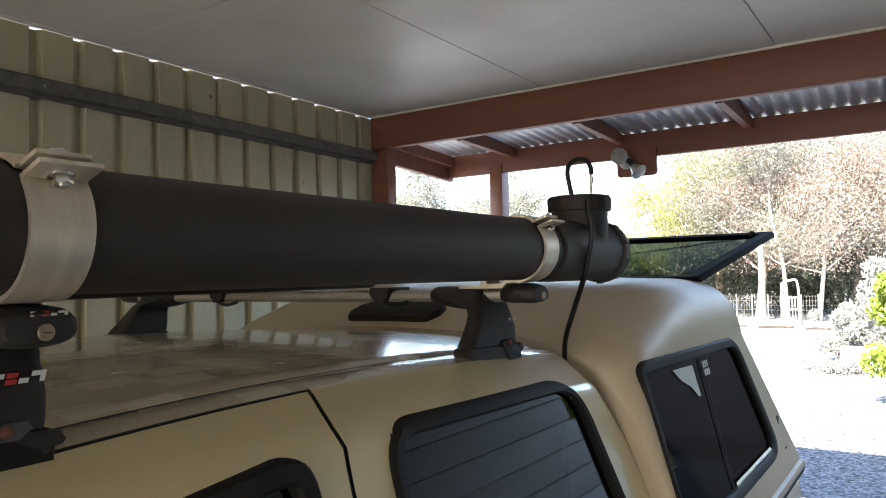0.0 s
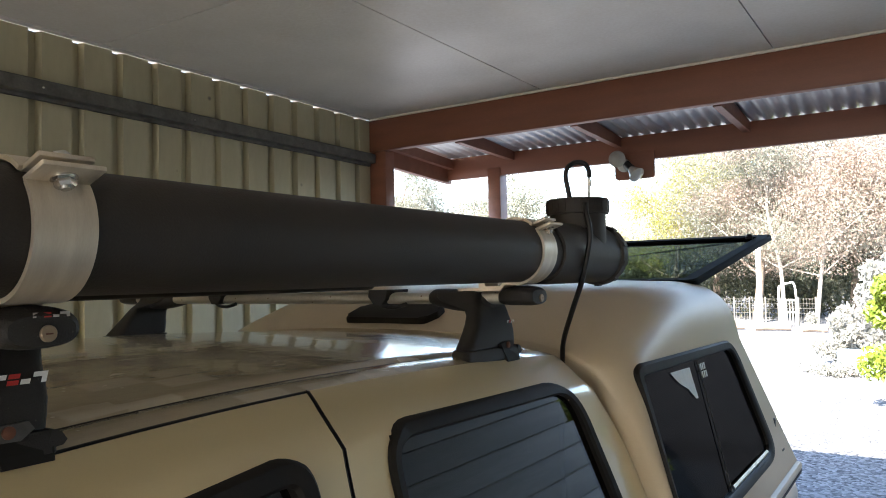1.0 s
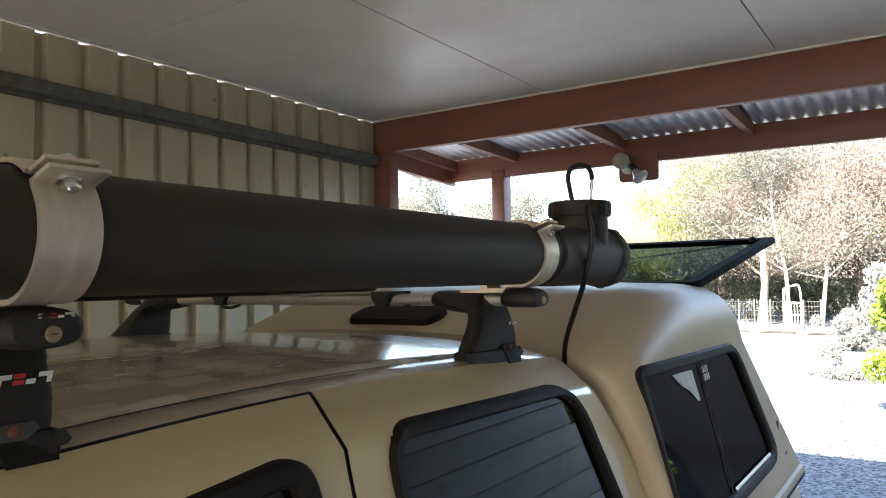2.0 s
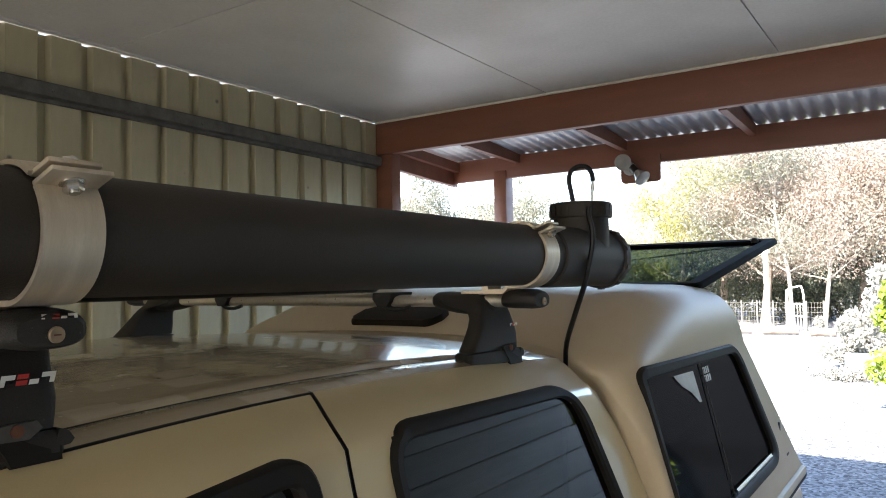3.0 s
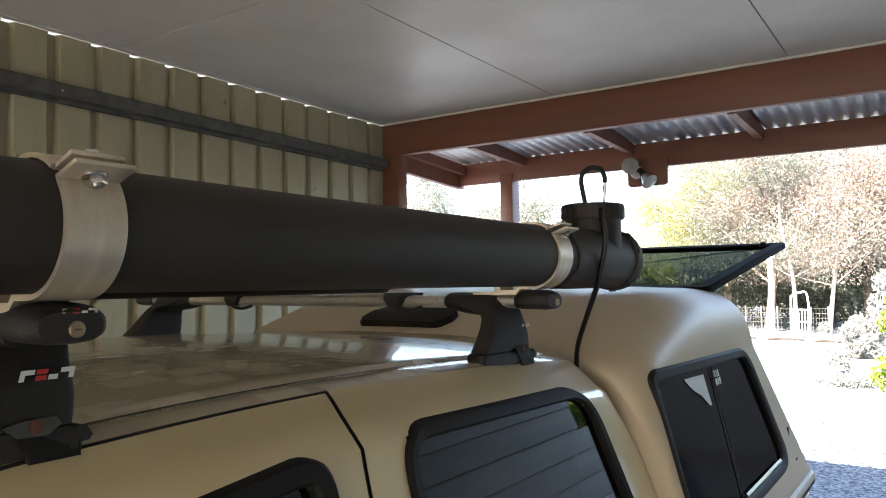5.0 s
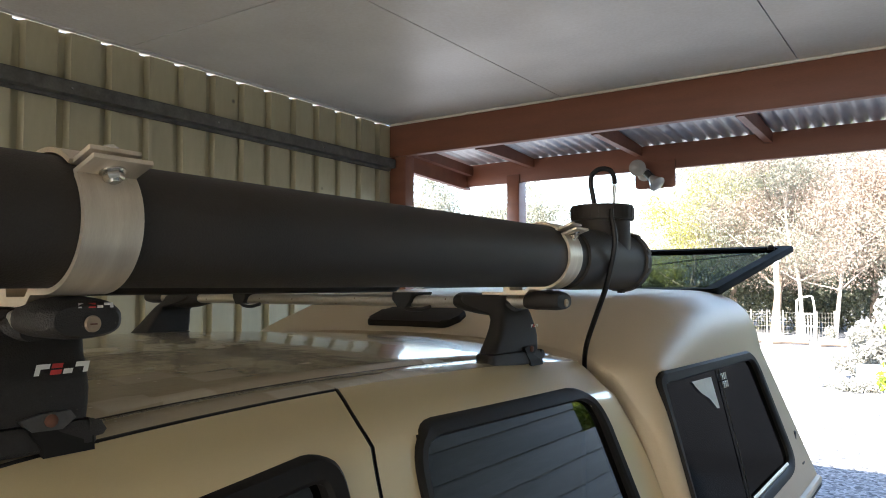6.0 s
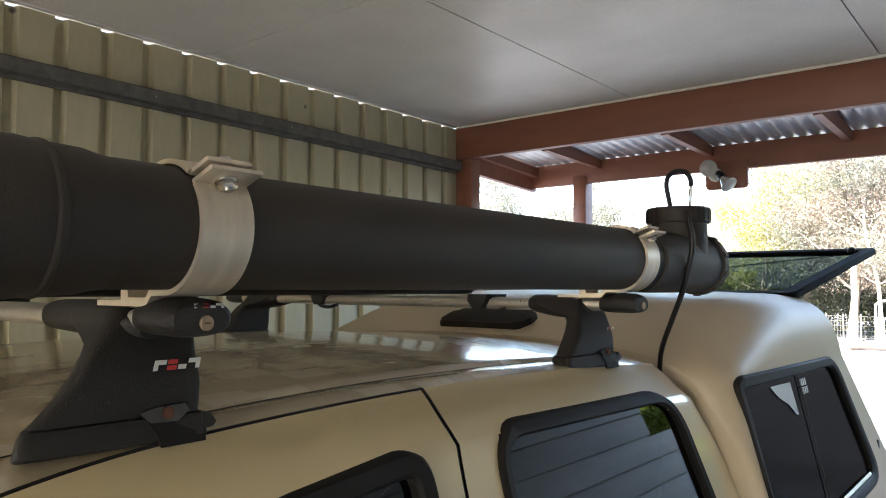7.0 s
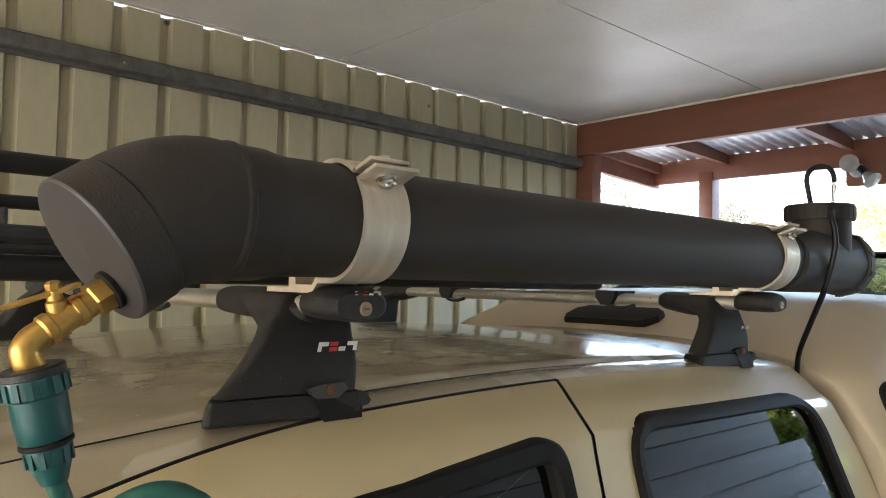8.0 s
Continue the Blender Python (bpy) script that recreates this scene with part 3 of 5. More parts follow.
def window(name, outline, width, on_side, owner, label, glass=None):
    """A rubber-framed side window: a raised ring and a tinted pane that sits in it."""
    frame_bm = bmesh.new()
    a, b, c, d = outline, shrink(outline, 0.006), shrink(outline, width - 0.006), shrink(outline, width)
    n = len(a)
    rows = [[on_side(y, z, o) for y, z in ring] for ring, o in ((a, -0.004), (a, 0.006), (b, 0.011), (c, 0.009), (d, 0.003), (d, -0.026))]
    grid(frame_bm, rows, wrap=True)
    w = part(name, frame_bm, RUBBER, owner, label)
    g = bmesh.new()
    edge = [on_side(y, z, -0.007) for y, z in shrink(outline, width - 0.002)]
    # flat sheet glass laid through the rim
    k = np.array([[1, p.y, p.z] for p in edge])
    fit_x = np.linalg.lstsq(k, np.array([p.x for p in edge]), rcond=None)[0]
    g.faces.new([g.verts.new((float(np.dot((1, p.y, p.z), fit_x)), p.y, p.z)) for p in edge])
    pane = part("pane", g, glass or TINT_GLASS, w, "dark tinted glass", flat=True)
    if pane.data.polygons[0].normal.x * (edge[0].x - XC) < 0:
        pane.data.flip_normals()
    return w


def cab_side(sign):
    def on_side(y, z, off):
        p = cab_point(y, side_dx(z) + off, z, sign)
        return p
    return on_side


def gap_shift(z):
    """How far the door's rear edge bows forward at a height."""
    table = [(1.766, 0.003), (1.74, -0.008), (1.72, -0.012), (1.695, -0.0145), (1.66, -0.0145), (1.60, -0.011), (1.50, -0.005), (1.40, 0.0)]
    for (a, da), (b, db) in zip(table, table[1:]):
        if a >= z >= b:
            return da + (db - da) * (a - z) / (a - b)
    return 0.0


def bowed(y, z):
    return y + gap_shift(z) * max(0.0, 1 - abs(y - 0.405) / 0.055)


ZS = [1.766, 1.762, 1.757, 1.751, 1.744, 1.736, 1.728, 1.720, 1.712, 1.704, 1.695, 1.67, 1.64, 1.61, 1.58, 1.55, 1.52, 1.49, 1.46, 1.43, 1.40, 1.37, 1.34, 1.31, 1.28, 1.25, 1.22, 1.19, 1.14, 1.08, 1.0, 0.9, 0.75, 0.6, 0.48]


def side_panel(ys, zs, cut, sign, top=None):
    bm = bmesh.new()
    rows = [[cab_point(bowed(y, z), side_dx(z), z, sign) for z in zs] for y in ys]
    vs = [[bm.verts.new(p) for p in row] for row in rows]
    inner = shrink(cut, 0.014)
    for i in range(len(ys) - 1):
        for k in range(len(zs) - 1):
            if inside((ys[i] + ys[i + 1]) / 2, (zs[k] + zs[k + 1]) / 2, inner):
                continue
            bm.faces.new((vs[i][k], vs[i + 1][k], vs[i + 1][k + 1], vs[i][k + 1]))
    loose = [v for v in bm.verts if not v.link_faces]
    bmesh.ops.delete(bm, geom=loose, context="VERTS")
    return bm


def steps(a, b, d):
    n = max(1, round((b - a) / d))
    return [a + (b - a) * k / n for k in range(n + 1)]


# roof skin, both gutters in it
bm = bmesh.new()
REAR = [1.225, 1.24, 1.255, 1.268, 1.28, 1.289, 1.296, 1.301, 1.304, 1.305]
roof_ys = steps(-0.62, 1.20, 0.06) + REAR
half = SECTION[:12]
line = [(-dx, z) for dx, z in half[:0:-1]] + half
rows = [[cab_point(y, abs(dx), z, 1 if dx >= 0 else -1) for dx, z in line] for y in roof_ys]
rows.insert(0, [p + Vector((0, -0.012, -0.012)) for p in rows[0]])
rows.append([p + Vector((0, 0.004, -0.05)) for p in rows[-1]])
rows.append([Vector((p.x, p.y + 0.07, p.z - 0.32)) for p in rows[-1]])
grid(bm, rows)
part("roof", bm, ROOF_PAINT, ute, "champagne steel roof, dusty and glossy", sharp=50)
for sign in (1, -1):
    # sealant in the roof gutter, and the dark gap above the door
    part("gutter_strip", tube([cab_point(y, 0.570, 1.7735, sign) for y in steps(-0.60, 1.18, 0.06)], 0.0026, 8), RUBBER, ute)
    part("door_seal", tube([cab_point(y, 0.6282, 1.7645, sign) for y in steps(-0.60, 0.402, 0.04)], 0.0024, 8), RUBBER, ute, "black rubber seal above the door")
    part("pillar_seal", tube([cab_point(bowed(0.405, z), side_dx(z) - 0.003, z, sign) for z in ZS[:-4]], 0.0018, 8), RUBBER, ute)
    quarter_ys = [0.409] + steps(0.44, 1.20, 0.025) + REAR
    bm = side_panel(quarter_ys, ZS, QUARTER, sign)
    quarter = part("quarter_panel", bm, PAINT, ute, sharp=50)
    window("quarter_window", QUARTER, 0.027, cab_side(sign), ute, "black rubber frame of the fixed quarter window")
    bm = side_panel(steps(-0.62, 0.36, 0.025) + [0.38, 0.397, 0.401], [1.7635, 1.760] + ZS[2:], DOORWIN, sign)
    # the front of the door below the windscreen pillar
    rows = [[Vector((XC + sign * side_dx(z), y, z)) for z in ZS[26:]] for y in (-1.12, -0.9, -0.62)]
    grid(bm, rows)
    door = part("front_door", bm, PAINT, ute, sharp=50)
    window("door_window", DOORWIN, 0.034, cab_side(sign), door, "black rubber frame of the door window")
    bm = box((0, -0.075, -0.014), (0.028, 0.075, 0.014), 0.008, Matrix.Translation((XC + sign * 0.85 - 0.004, 0.30, 1.02)))
    part("handle", bm, PLASTIC, door)
    # windscreen pillar
    p = [Vector((XC + sign * (0.60 + 0.23 * t), -0.61 - 0.60 * t, 1.655 - 0.50 * t)) for t in (0, 0.25, 0.5, 0.75, 1)]
    part("windscreen_pillar", tube(p, 0.04, 10), PAINT, ute)
# windscreen, bonnet, front
bm = bmesh.new()
grid(bm, [[(XC + s * (0.58 + 0.22 * t), -0.632 - 0.60 * t + 0.0 - 0.05 * (1 - s * s), 1.665 - 0.53 * t) for s in (-1, -0.6, -0.2, 0.2, 0.6, 1)] for t in (0, 0.25, 0.5, 0.75, 1)])
part("windscreen", bm, TINT_GLASS, ute, "curved windscreen glass")
bm = bmesh.new()
rows = []
for y, w, zt in ((-1.18, 0.80, 1.13), (-1.4, 0.82, 1.12), (-1.8, 0.82, 1.09), (-2.15, 0.80, 1.04), (-2.32, 0.76, 0.96), (-2.36, 0.74, 0.85)):
    rows.append([(XC + s * w, y, z) for s, z in ((-1, 0.50), (-1.04, 0.78), (-1.0, 0.95), (-0.93, zt - 0.03), (-0.7, zt), (0, zt + 0.025), (0.7, zt), (0.93, zt - 0.03), (1.0, 0.95), (1.04, 0.78), (1, 0.50))])
vs = grid(bm, rows)
bm.faces.new(vs[-1])
part("bonnet", bm, PAINT, ute)
part("front_bumper", box((XC - 0.86, -2.50, 0.42), (XC + 0.86, -2.30, 0.66), 0.05), PLASTIC, ute)
part("grille", box((XC - 0.42, -2.385, 0.70), (XC + 0.42, -2.355, 0.88), 0.012), PLASTIC, ute)
for s in (-1, 1):
    part("headlight", box((XC + s * 0.60 - 0.14, -2.39, 0.72), (XC + s * 0.60 + 0.14, -2.33, 0.88), 0.02), LAMP_GLASS, ute)
    part("side_mirror", box((XC + s * 0.97 - 0.10, -0.92, 1.16), (XC + s * 0.97 + 0.10, -0.83, 1.32), 0.03), PLASTIC, ute)
# floor, seats and dark lining inside
part("cab_floor", box((XC - 0.78, -1.2, 0.46), (XC + 0.78, 1.28, 0.52), 0.01), SEAT, ute)
for s in (-1, 1):
    part("seat", add_box(box((XC + s * 0.36 - 0.25, -0.25, 0.52), (XC + s * 0.36 + 0.25, 0.25, 0.92), 0.05), (XC + s * 0.36 - 0.24, 0.14, 0.92), (XC + s * 0.36 + 0.24, 0.28, 1.45), 0.05), SEAT, ute)
part("rear_bulkhead", box((XC - 0.66, 1.19, 0.5), (XC + 0.66, 1.22, 1.64), 0.01), SEAT, ute)
part("headlining", box((XC - 0.52, -0.55, 1.655), (XC + 0.52, 1.05, 1.665), 0.004), SEAT, ute)
# tub
bm = bmesh.new()
ring = [(-0.80, 0.50), (-0.87, 0.62), (-0.885, 0.85), (-0.875, 1.02), (-0.86, 1.085), (0.86, 1.085), (0.875, 1.02), (0.885, 0.85), (0.87, 0.62), (0.80, 0.50)]
vs = grid(bm, [[(XC + dx, y, z) for dx, z in ring] for y in (1.36, 1.40, 2.2, 2.98, 3.02)], wrap=True)
bm.faces.new(vs[0][::-1])
bm.faces.new(vs[-1])
part("tub", bm, PAINT, ute, "champagne steel tub under the canopy")
for s in (-1, 1):
    part("tub_rail", box((XC + s * 0.868 - 0.026, 1.38, 1.086), (XC + s * 0.868 + 0.026, 3.035, 1.125), 0.010), RUBBER, ute, "black rubber capping on the tub rail")
    part("tail_light", box((XC + s * 0.845 - 0.055, 2.99, 0.70), (XC + s * 0.845 + 0.055, 3.045, 0.98), 0.012), RED_LENS, ute, "red tail light")
part("rear_bumper", box((XC - 0.84, 3.03, 0.44), (XC + 0.84, 3.22, 0.60), 0.03), PLASTIC, ute)
for y in (-1.78, 2.12):
    for s in (-1, 1):
        m = along((XC + s * 0.73 - s * 0.11, y, 0.36), (s, 0, 0))
        wheel = part("wheel", turned([(0.20, 0.0), (0.33, 0.0), (0.355, 0.03), (0.36, 0.06), (0.36, 0.17), (0.355, 0.20), (0.32, 0.235), (0.225, 0.235), (0.215, 0.20)], m, 40), TYRE, ute, "black off-road tyre")
        part("rim", turned([(0.0, 0.17), (0.05, 0.18), (0.07, 0.165), (0.17, 0.15), (0.205, 0.19), (0.216, 0.225), (0.222, 0.225)], m, 32), RIM, wheel)

# ---- fibreglass canopy on the tub ----
canopy = thing("canopy", (XC, 2.0, 1.09), "champagne fibreglass canopy with its rear hatch lifted open", "canopy")
TOP = [(1.255, 1.735), (1.30, 1.757), (1.36, 1.779), (1.44, 1.806), (1.52, 1.832), (1.60, 1.856), (1.68, 1.876), (1.76, 1.889), (1.86, 1.897), (2.0, 1.901), (2.3, 1.900)]


def top_z(y):
    for (a, za), (b, zb) in zip(TOP, TOP[1:]):
        if y <= b:
            return za + (zb - za) * max(0.0, y - a) / (b - a)
    return TOP[-1][1]


def canopy_dx(z):
    return 0.765 + TUMBLE * (1.69 - z)


def canopy_y(y, z):
    """Both ends lean: y is the station at the shoulder."""
    front = max(0.0, (1.55 - y) / 0.295) ** 1.6
    rear = 1.125 * max(0.0, (y - 1.85) / 0.55) ** 1.6
    return y + front * 0.48 * max(0.0, min(0.5, 1.70 - z)) + rear * 0.56 * (1.76 - z)


def canopy_point(y, dx, z, sign):
    r = 0.06 + 0.11 * max(0.0, min(1.0, (z - 1.56) / 0.2))
    if y < 1.335 + r:
        q = 0.9 * r * (1 - math.sqrt(max(0.0, 1 - ((1.335 + r - y) / r) ** 2)))
        dx -= q * min(1.0, dx / 0.55) ** 2
    return Vector((XC + sign * dx, canopy_y(y, z), z))


def canopy_side(sign):
    return lambda y, z, off: canopy_point(y, canopy_dx(z) + off, z, sign)


CAN_WIN = rounded([(1.405, 1.703), (2.365, 1.688), (2.365, 1.236), (1.40, 1.236)], [0.05, 0.09, 0.10, 0.09], 10)
can_ys = [1.34, 1.344, 1.351, 1.360, 1.372, 1.388, 1.405, 1.423] + steps(1.44, 2.40, 0.03) + [2.43, 2.46, 2.49]
can_zs = [1.68] + steps(1.12, 1.655, 0.025)[::-1]


def shoulder(y):
    zt = top_z(y)
    k = max(0.0, min(1.0, (y - 1.35) / 0.65))
    k = k * k * (3 - 2 * k)
    e, d0 = 2.15 + 1.0 * k, 0.41 + 0.09 * k
    pts = [(0.0, zt + 0.010), (0.4 * d0, zt + 0.0085), (0.75 * d0, zt + 0.005), (0.95 * d0, zt + 0.001)]
    for k in range(1, 13):
        a = math.pi / 2 * (1 - k / 13)
        pts.append((d0 + (canopy_dx(1.68) - d0) * max(0, math.cos(a)) ** (2 / e), 1.68 + (zt - 1.68) * max(0, math.sin(a)) ** (2 / e)))
    return pts


bm = bmesh.new()
inner = shrink(CAN_WIN, 0.014)
for sign in (1, -1):
    vs = []
    for y in can_ys:
        pts = shoulder(y) + [(canopy_dx(z), z) for z in can_zs]
        vs.append([bm.verts.new(canopy_point(y, dx, z, sign)) for dx, z in pts])
    zcol = [z for _, z in shoulder(2.0)] + can_zs
    for i in range(len(can_ys) - 1):
        for k in range(len(zcol) - 1):
            if inside((can_ys[i] + can_ys[i + 1]) / 2, (zcol[k] + zcol[k + 1]) / 2, inner):
                continue
            bm.faces.new((vs[i][k], vs[i + 1][k], vs[i + 1][k + 1], vs[i][k + 1]))
    # front wall, and the return flange round the rear opening
    low = [bm.verts.new((XC, v.co.y + 0.002, v.co.z)) for v in vs[0]]
    for k in range(len(low) - 1):
        bm.faces.new((vs[0][k], vs[0][k + 1], low[k + 1], low[k]))
    ret = [bm.verts.new(v.co + Vector((-sign * 0.03 * min(1, abs(v.co.x - XC) / 0.5), 0.004, -0.012))) for v in vs[-1]]
    for k in range(len(ret) - 1):
        bm.faces.new((vs[-1][k], vs[-1][k + 1], ret[k + 1], ret[k]))
bmesh.ops.remove_doubles(bm, verts=bm.verts[:], dist=0.0008)
bmesh.ops.delete(bm, geom=[v for v in bm.verts if not v.link_faces], context="VERTS")
part("shell", bm, CANOPY_PAINT, canopy, "champagne fibreglass shell", sharp=60)
for sign in (1, -1):
    w = window("side_window", CAN_WIN, 0.032, canopy_side(sign), canopy, "black framed sliding side window", CANOPY_GLASS)
    on = canopy_side(sign)
    part("window_channel", tube([on(1.945, z, -0.002) for z in steps(1.27, 1.665, 0.05)], 0.002, 8), PLASTIC, w, "upright channel of the sliding pane")
    bm = bmesh.new()
    grid(bm, [[on(y, z, o) for z, o in ((1.270, 0.002), (1.277, 0.005), (1.284, 0.001))] for y in steps(1.96, 2.30, 0.03)])
    part("window_track", bm, ALUMINIUM, w, "bright sill track of the sliding pane")
    part("skirt", box((XC + sign * 0.868 - 0.022, 1.40, 1.112), (XC + sign * 0.868 + 0.034, 2.985, 1.150), 0.012), CANOPY_PAINT, canopy)
on = canopy_side(1)
# stickers inside the near window: a torn triangle and a small panel of bars
bm = bmesh.new()
bm.faces.new([bm.verts.new(on(y, z, -0.004)) for y, z in ((1.675, 1.652), (1.76, 1.650), (1.862, 1.647), (1.868, 1.60), (1.875, 1.556), (1.852, 1.558), (1.80, 1.592), (1.735, 1.615), (1.70, 1.634))])
part("torn_sticker", bm, STICKER, canopy, "torn pale triangular sticker on the glass", flat=True)
bm = bmesh.new()
for r in range(2):
    for k in range(4):
        y0, z0 = 1.950 + 0.018 * k, 1.646 - 0.024 * r
        bm.faces.new([bm.verts.new(on(y, z, -0.004)) for y, z in ((y0, z0), (y0 + 0.013, z0), (y0 + 0.009, z0 - 0.020), (y0 - 0.004, z0 - 0.020))])
part("small_sticker", bm, STICKER, canopy, "small pale printed sticker on the glass", flat=True)
part("rear_lock", box((XC + 0.826, 2.75, 1.315), (XC + 0.846, 2.772, 1.355), 0.006), PLASTIC, canopy)
part("badge", box((XC + 0.855, 2.76, 1.20), (XC + 0.867, 2.81, 1.235), 0.003, None), PLASTIC, canopy)

# black vent cover on the sloping front of the canopy
m = Matrix.Translation((-0.715, 1.437, 1.812)) @ Matrix.Rotation(radians(19), 4, "X")
bm = bmesh.new()
add_prism(bm, rounded([(-0.165, -0.062), (0.140, -0.062), (0.158, -0.01), (0.148, 0.050), (-0.160, 0.050)], 0.025, 5), m @ Matrix.Translation((0, 0, -0.012)), 0.034, 0.012, 3)
part("vent_cover", bm, RUBBER, canopy, "black rounded vent cover on the front slope")

# hatch, lifted on its top hinge
hatch_bm = bmesh.new()
HINGE, TIP = Vector((0, 2.33, 1.872)), Vector((0, 3.45, 2.080))
way = (TIP - HINGE).normalized()
nrm = Vector((0, -way.z, way.y))


def hatch_at(dx, s, o=0.0):
    return Vector((XC + dx, 0, 0)) + HINGE + way * s + nrm * o


L = (TIP - HINGE).length
outer = rounded([(-0.665, 0.02), (0.665, 0.02), (0.745, L), (-0.745, L)], [0.05, 0.05, 0.025, 0.025], 5)
inn = shrink(outer, 0.054)
rows = [[hatch_at(x, s, o) for x, s in ring] for ring, o in ((outer, 0.0), (outer, 0.018), (shrink(outer, 0.006), 0.026), (inn, 0.024), (inn, 0.0), (outer, 0.0))]
grid(hatch_bm, rows, wrap=True)
hatch = part("rear_hatch", hatch_bm, HATCH_BLACK, canopy, "black framed glass hatch lifted open")
bm = bmesh.new()
ring = shrink(outer, 0.047)
a = [bm.verts.new(hatch_at(x, s, 0.009)) for x, s in ring]
b = [bm.verts.new(hatch_at(x, s, 0.013)) for x, s in ring]
bm.faces.new(a)
bm.faces.new(b[::-1])
pane = part("pane", bm, CLEAR_GLASS, hatch, "faintly tinted hatch glass", flat=True)
pane.visible_shadow = False
part("knob", turned([(0.016, 0), (0.018, 0.012), (0.010, 0.022), (0.0, 0.024)], along(hatch_at(0.66, L - 0.10, 0.022), nrm), 14), PLASTIC, hatch)



# ---- roof rack ----
PX, PZ, PR = -0.062, 1.977, 0.0635        # axis and radius of the black pipe
BAR_Z = 1.880


def bar_profile(w, h, n=20):
    """A flat wing section: width along y, height along z."""
    return [(w / 2 * math.copysign(abs(math.cos(a)) ** 0.8, math.cos(a)), h / 2 * math.copysign(abs(math.sin(a)) ** 0.75, math.sin(a))) for a in (2 * math.pi * k / n for k in range(n))]


def badge(m, w, h, owner):
    """A maker's badge as four plain slanted blocks, one red and split by a dark line."""
    lean = 0.35 * h
    for a, b, kind in ((0.0, 0.25, "left"), (0.29, 0.49, "red"), (0.53, 0.70, "low"), (0.74, 1.0, "right")):
        spans = {"left": ((a, a + 0.09, 0.0, 0.56), (a, b, 0.56, 1.0)), "right": ((b - 0.09, b, 0.0, 0.56), (a, b, 0.56, 1.0)), "red": ((a, b, 0.0, 0.42), (a, b, 0.58, 1.0)), "low": ((a, b, 0.0, 0.45),)}[kind]
        bm = bmesh.new()
        for u0, u1, v0, v1 in spans:
            add_prism(bm, [(u0 * w + v0 * lean, v0 * h), (u1 * w + v0 * lean, v0 * h), (u1 * w + v1 * lean, v1 * h), (u0 * w + v1 * lean, v1 * h)], m, 0.0008)
        part("badge_block", bm, BADGE_RED if kind == "red" else BADGE_WHITE, owner, "red badge block" if kind == "red" else "pale badge block")


FACE_X = Matrix(((0, 0, 1, 0), (1, 0, 0, 0), (0, 1, 0, 0), (0, 0, 0, 1)))      # local x -> world y, y -> z, z -> x


def closed(bm, rows):
    """A skin over closed rings, with both ends filled."""
    vs = grid(bm, rows, wrap=True)
    bm.faces.new(vs[0][::-1])
    bm.faces.new(vs[-1])
    return bm


# height, front and rear along the vehicle, inner and outer side of the foot's tower
TOWER = [(1.7885, -0.123, 0.036, -0.160, -0.100), (1.800, -0.112, 0.038, -0.160, -0.101), (1.815, -0.099, 0.040, -0.160, -0.103), (1.830, -0.088, 0.040, -0.160, -0.107), (1.845, -0.079, 0.040, -0.162, -0.114),
         (1.855, -0.073, 0.042, -0.170, -0.119), (1.862, -0.066, 0.044, -0.196, -0.124), (1.869, -0.058, 0.045, -0.226, -0.128), (1.876, -0.053, 0.046, -0.246, -0.131), (1.884, -0.050, 0.045, -0.256, -0.134), (1.893, -0.042, 0.040, -0.260, -0.142)]
SKIRT = [(1.760, -0.127, 0.040, -0.164, -0.096), (1.764, -0.129, 0.042, -0.166, -0.093), (1.780, -0.129, 0.041, -0.165, -0.095), (1.7865, -0.126, 0.038, -0.162, -0.098)]


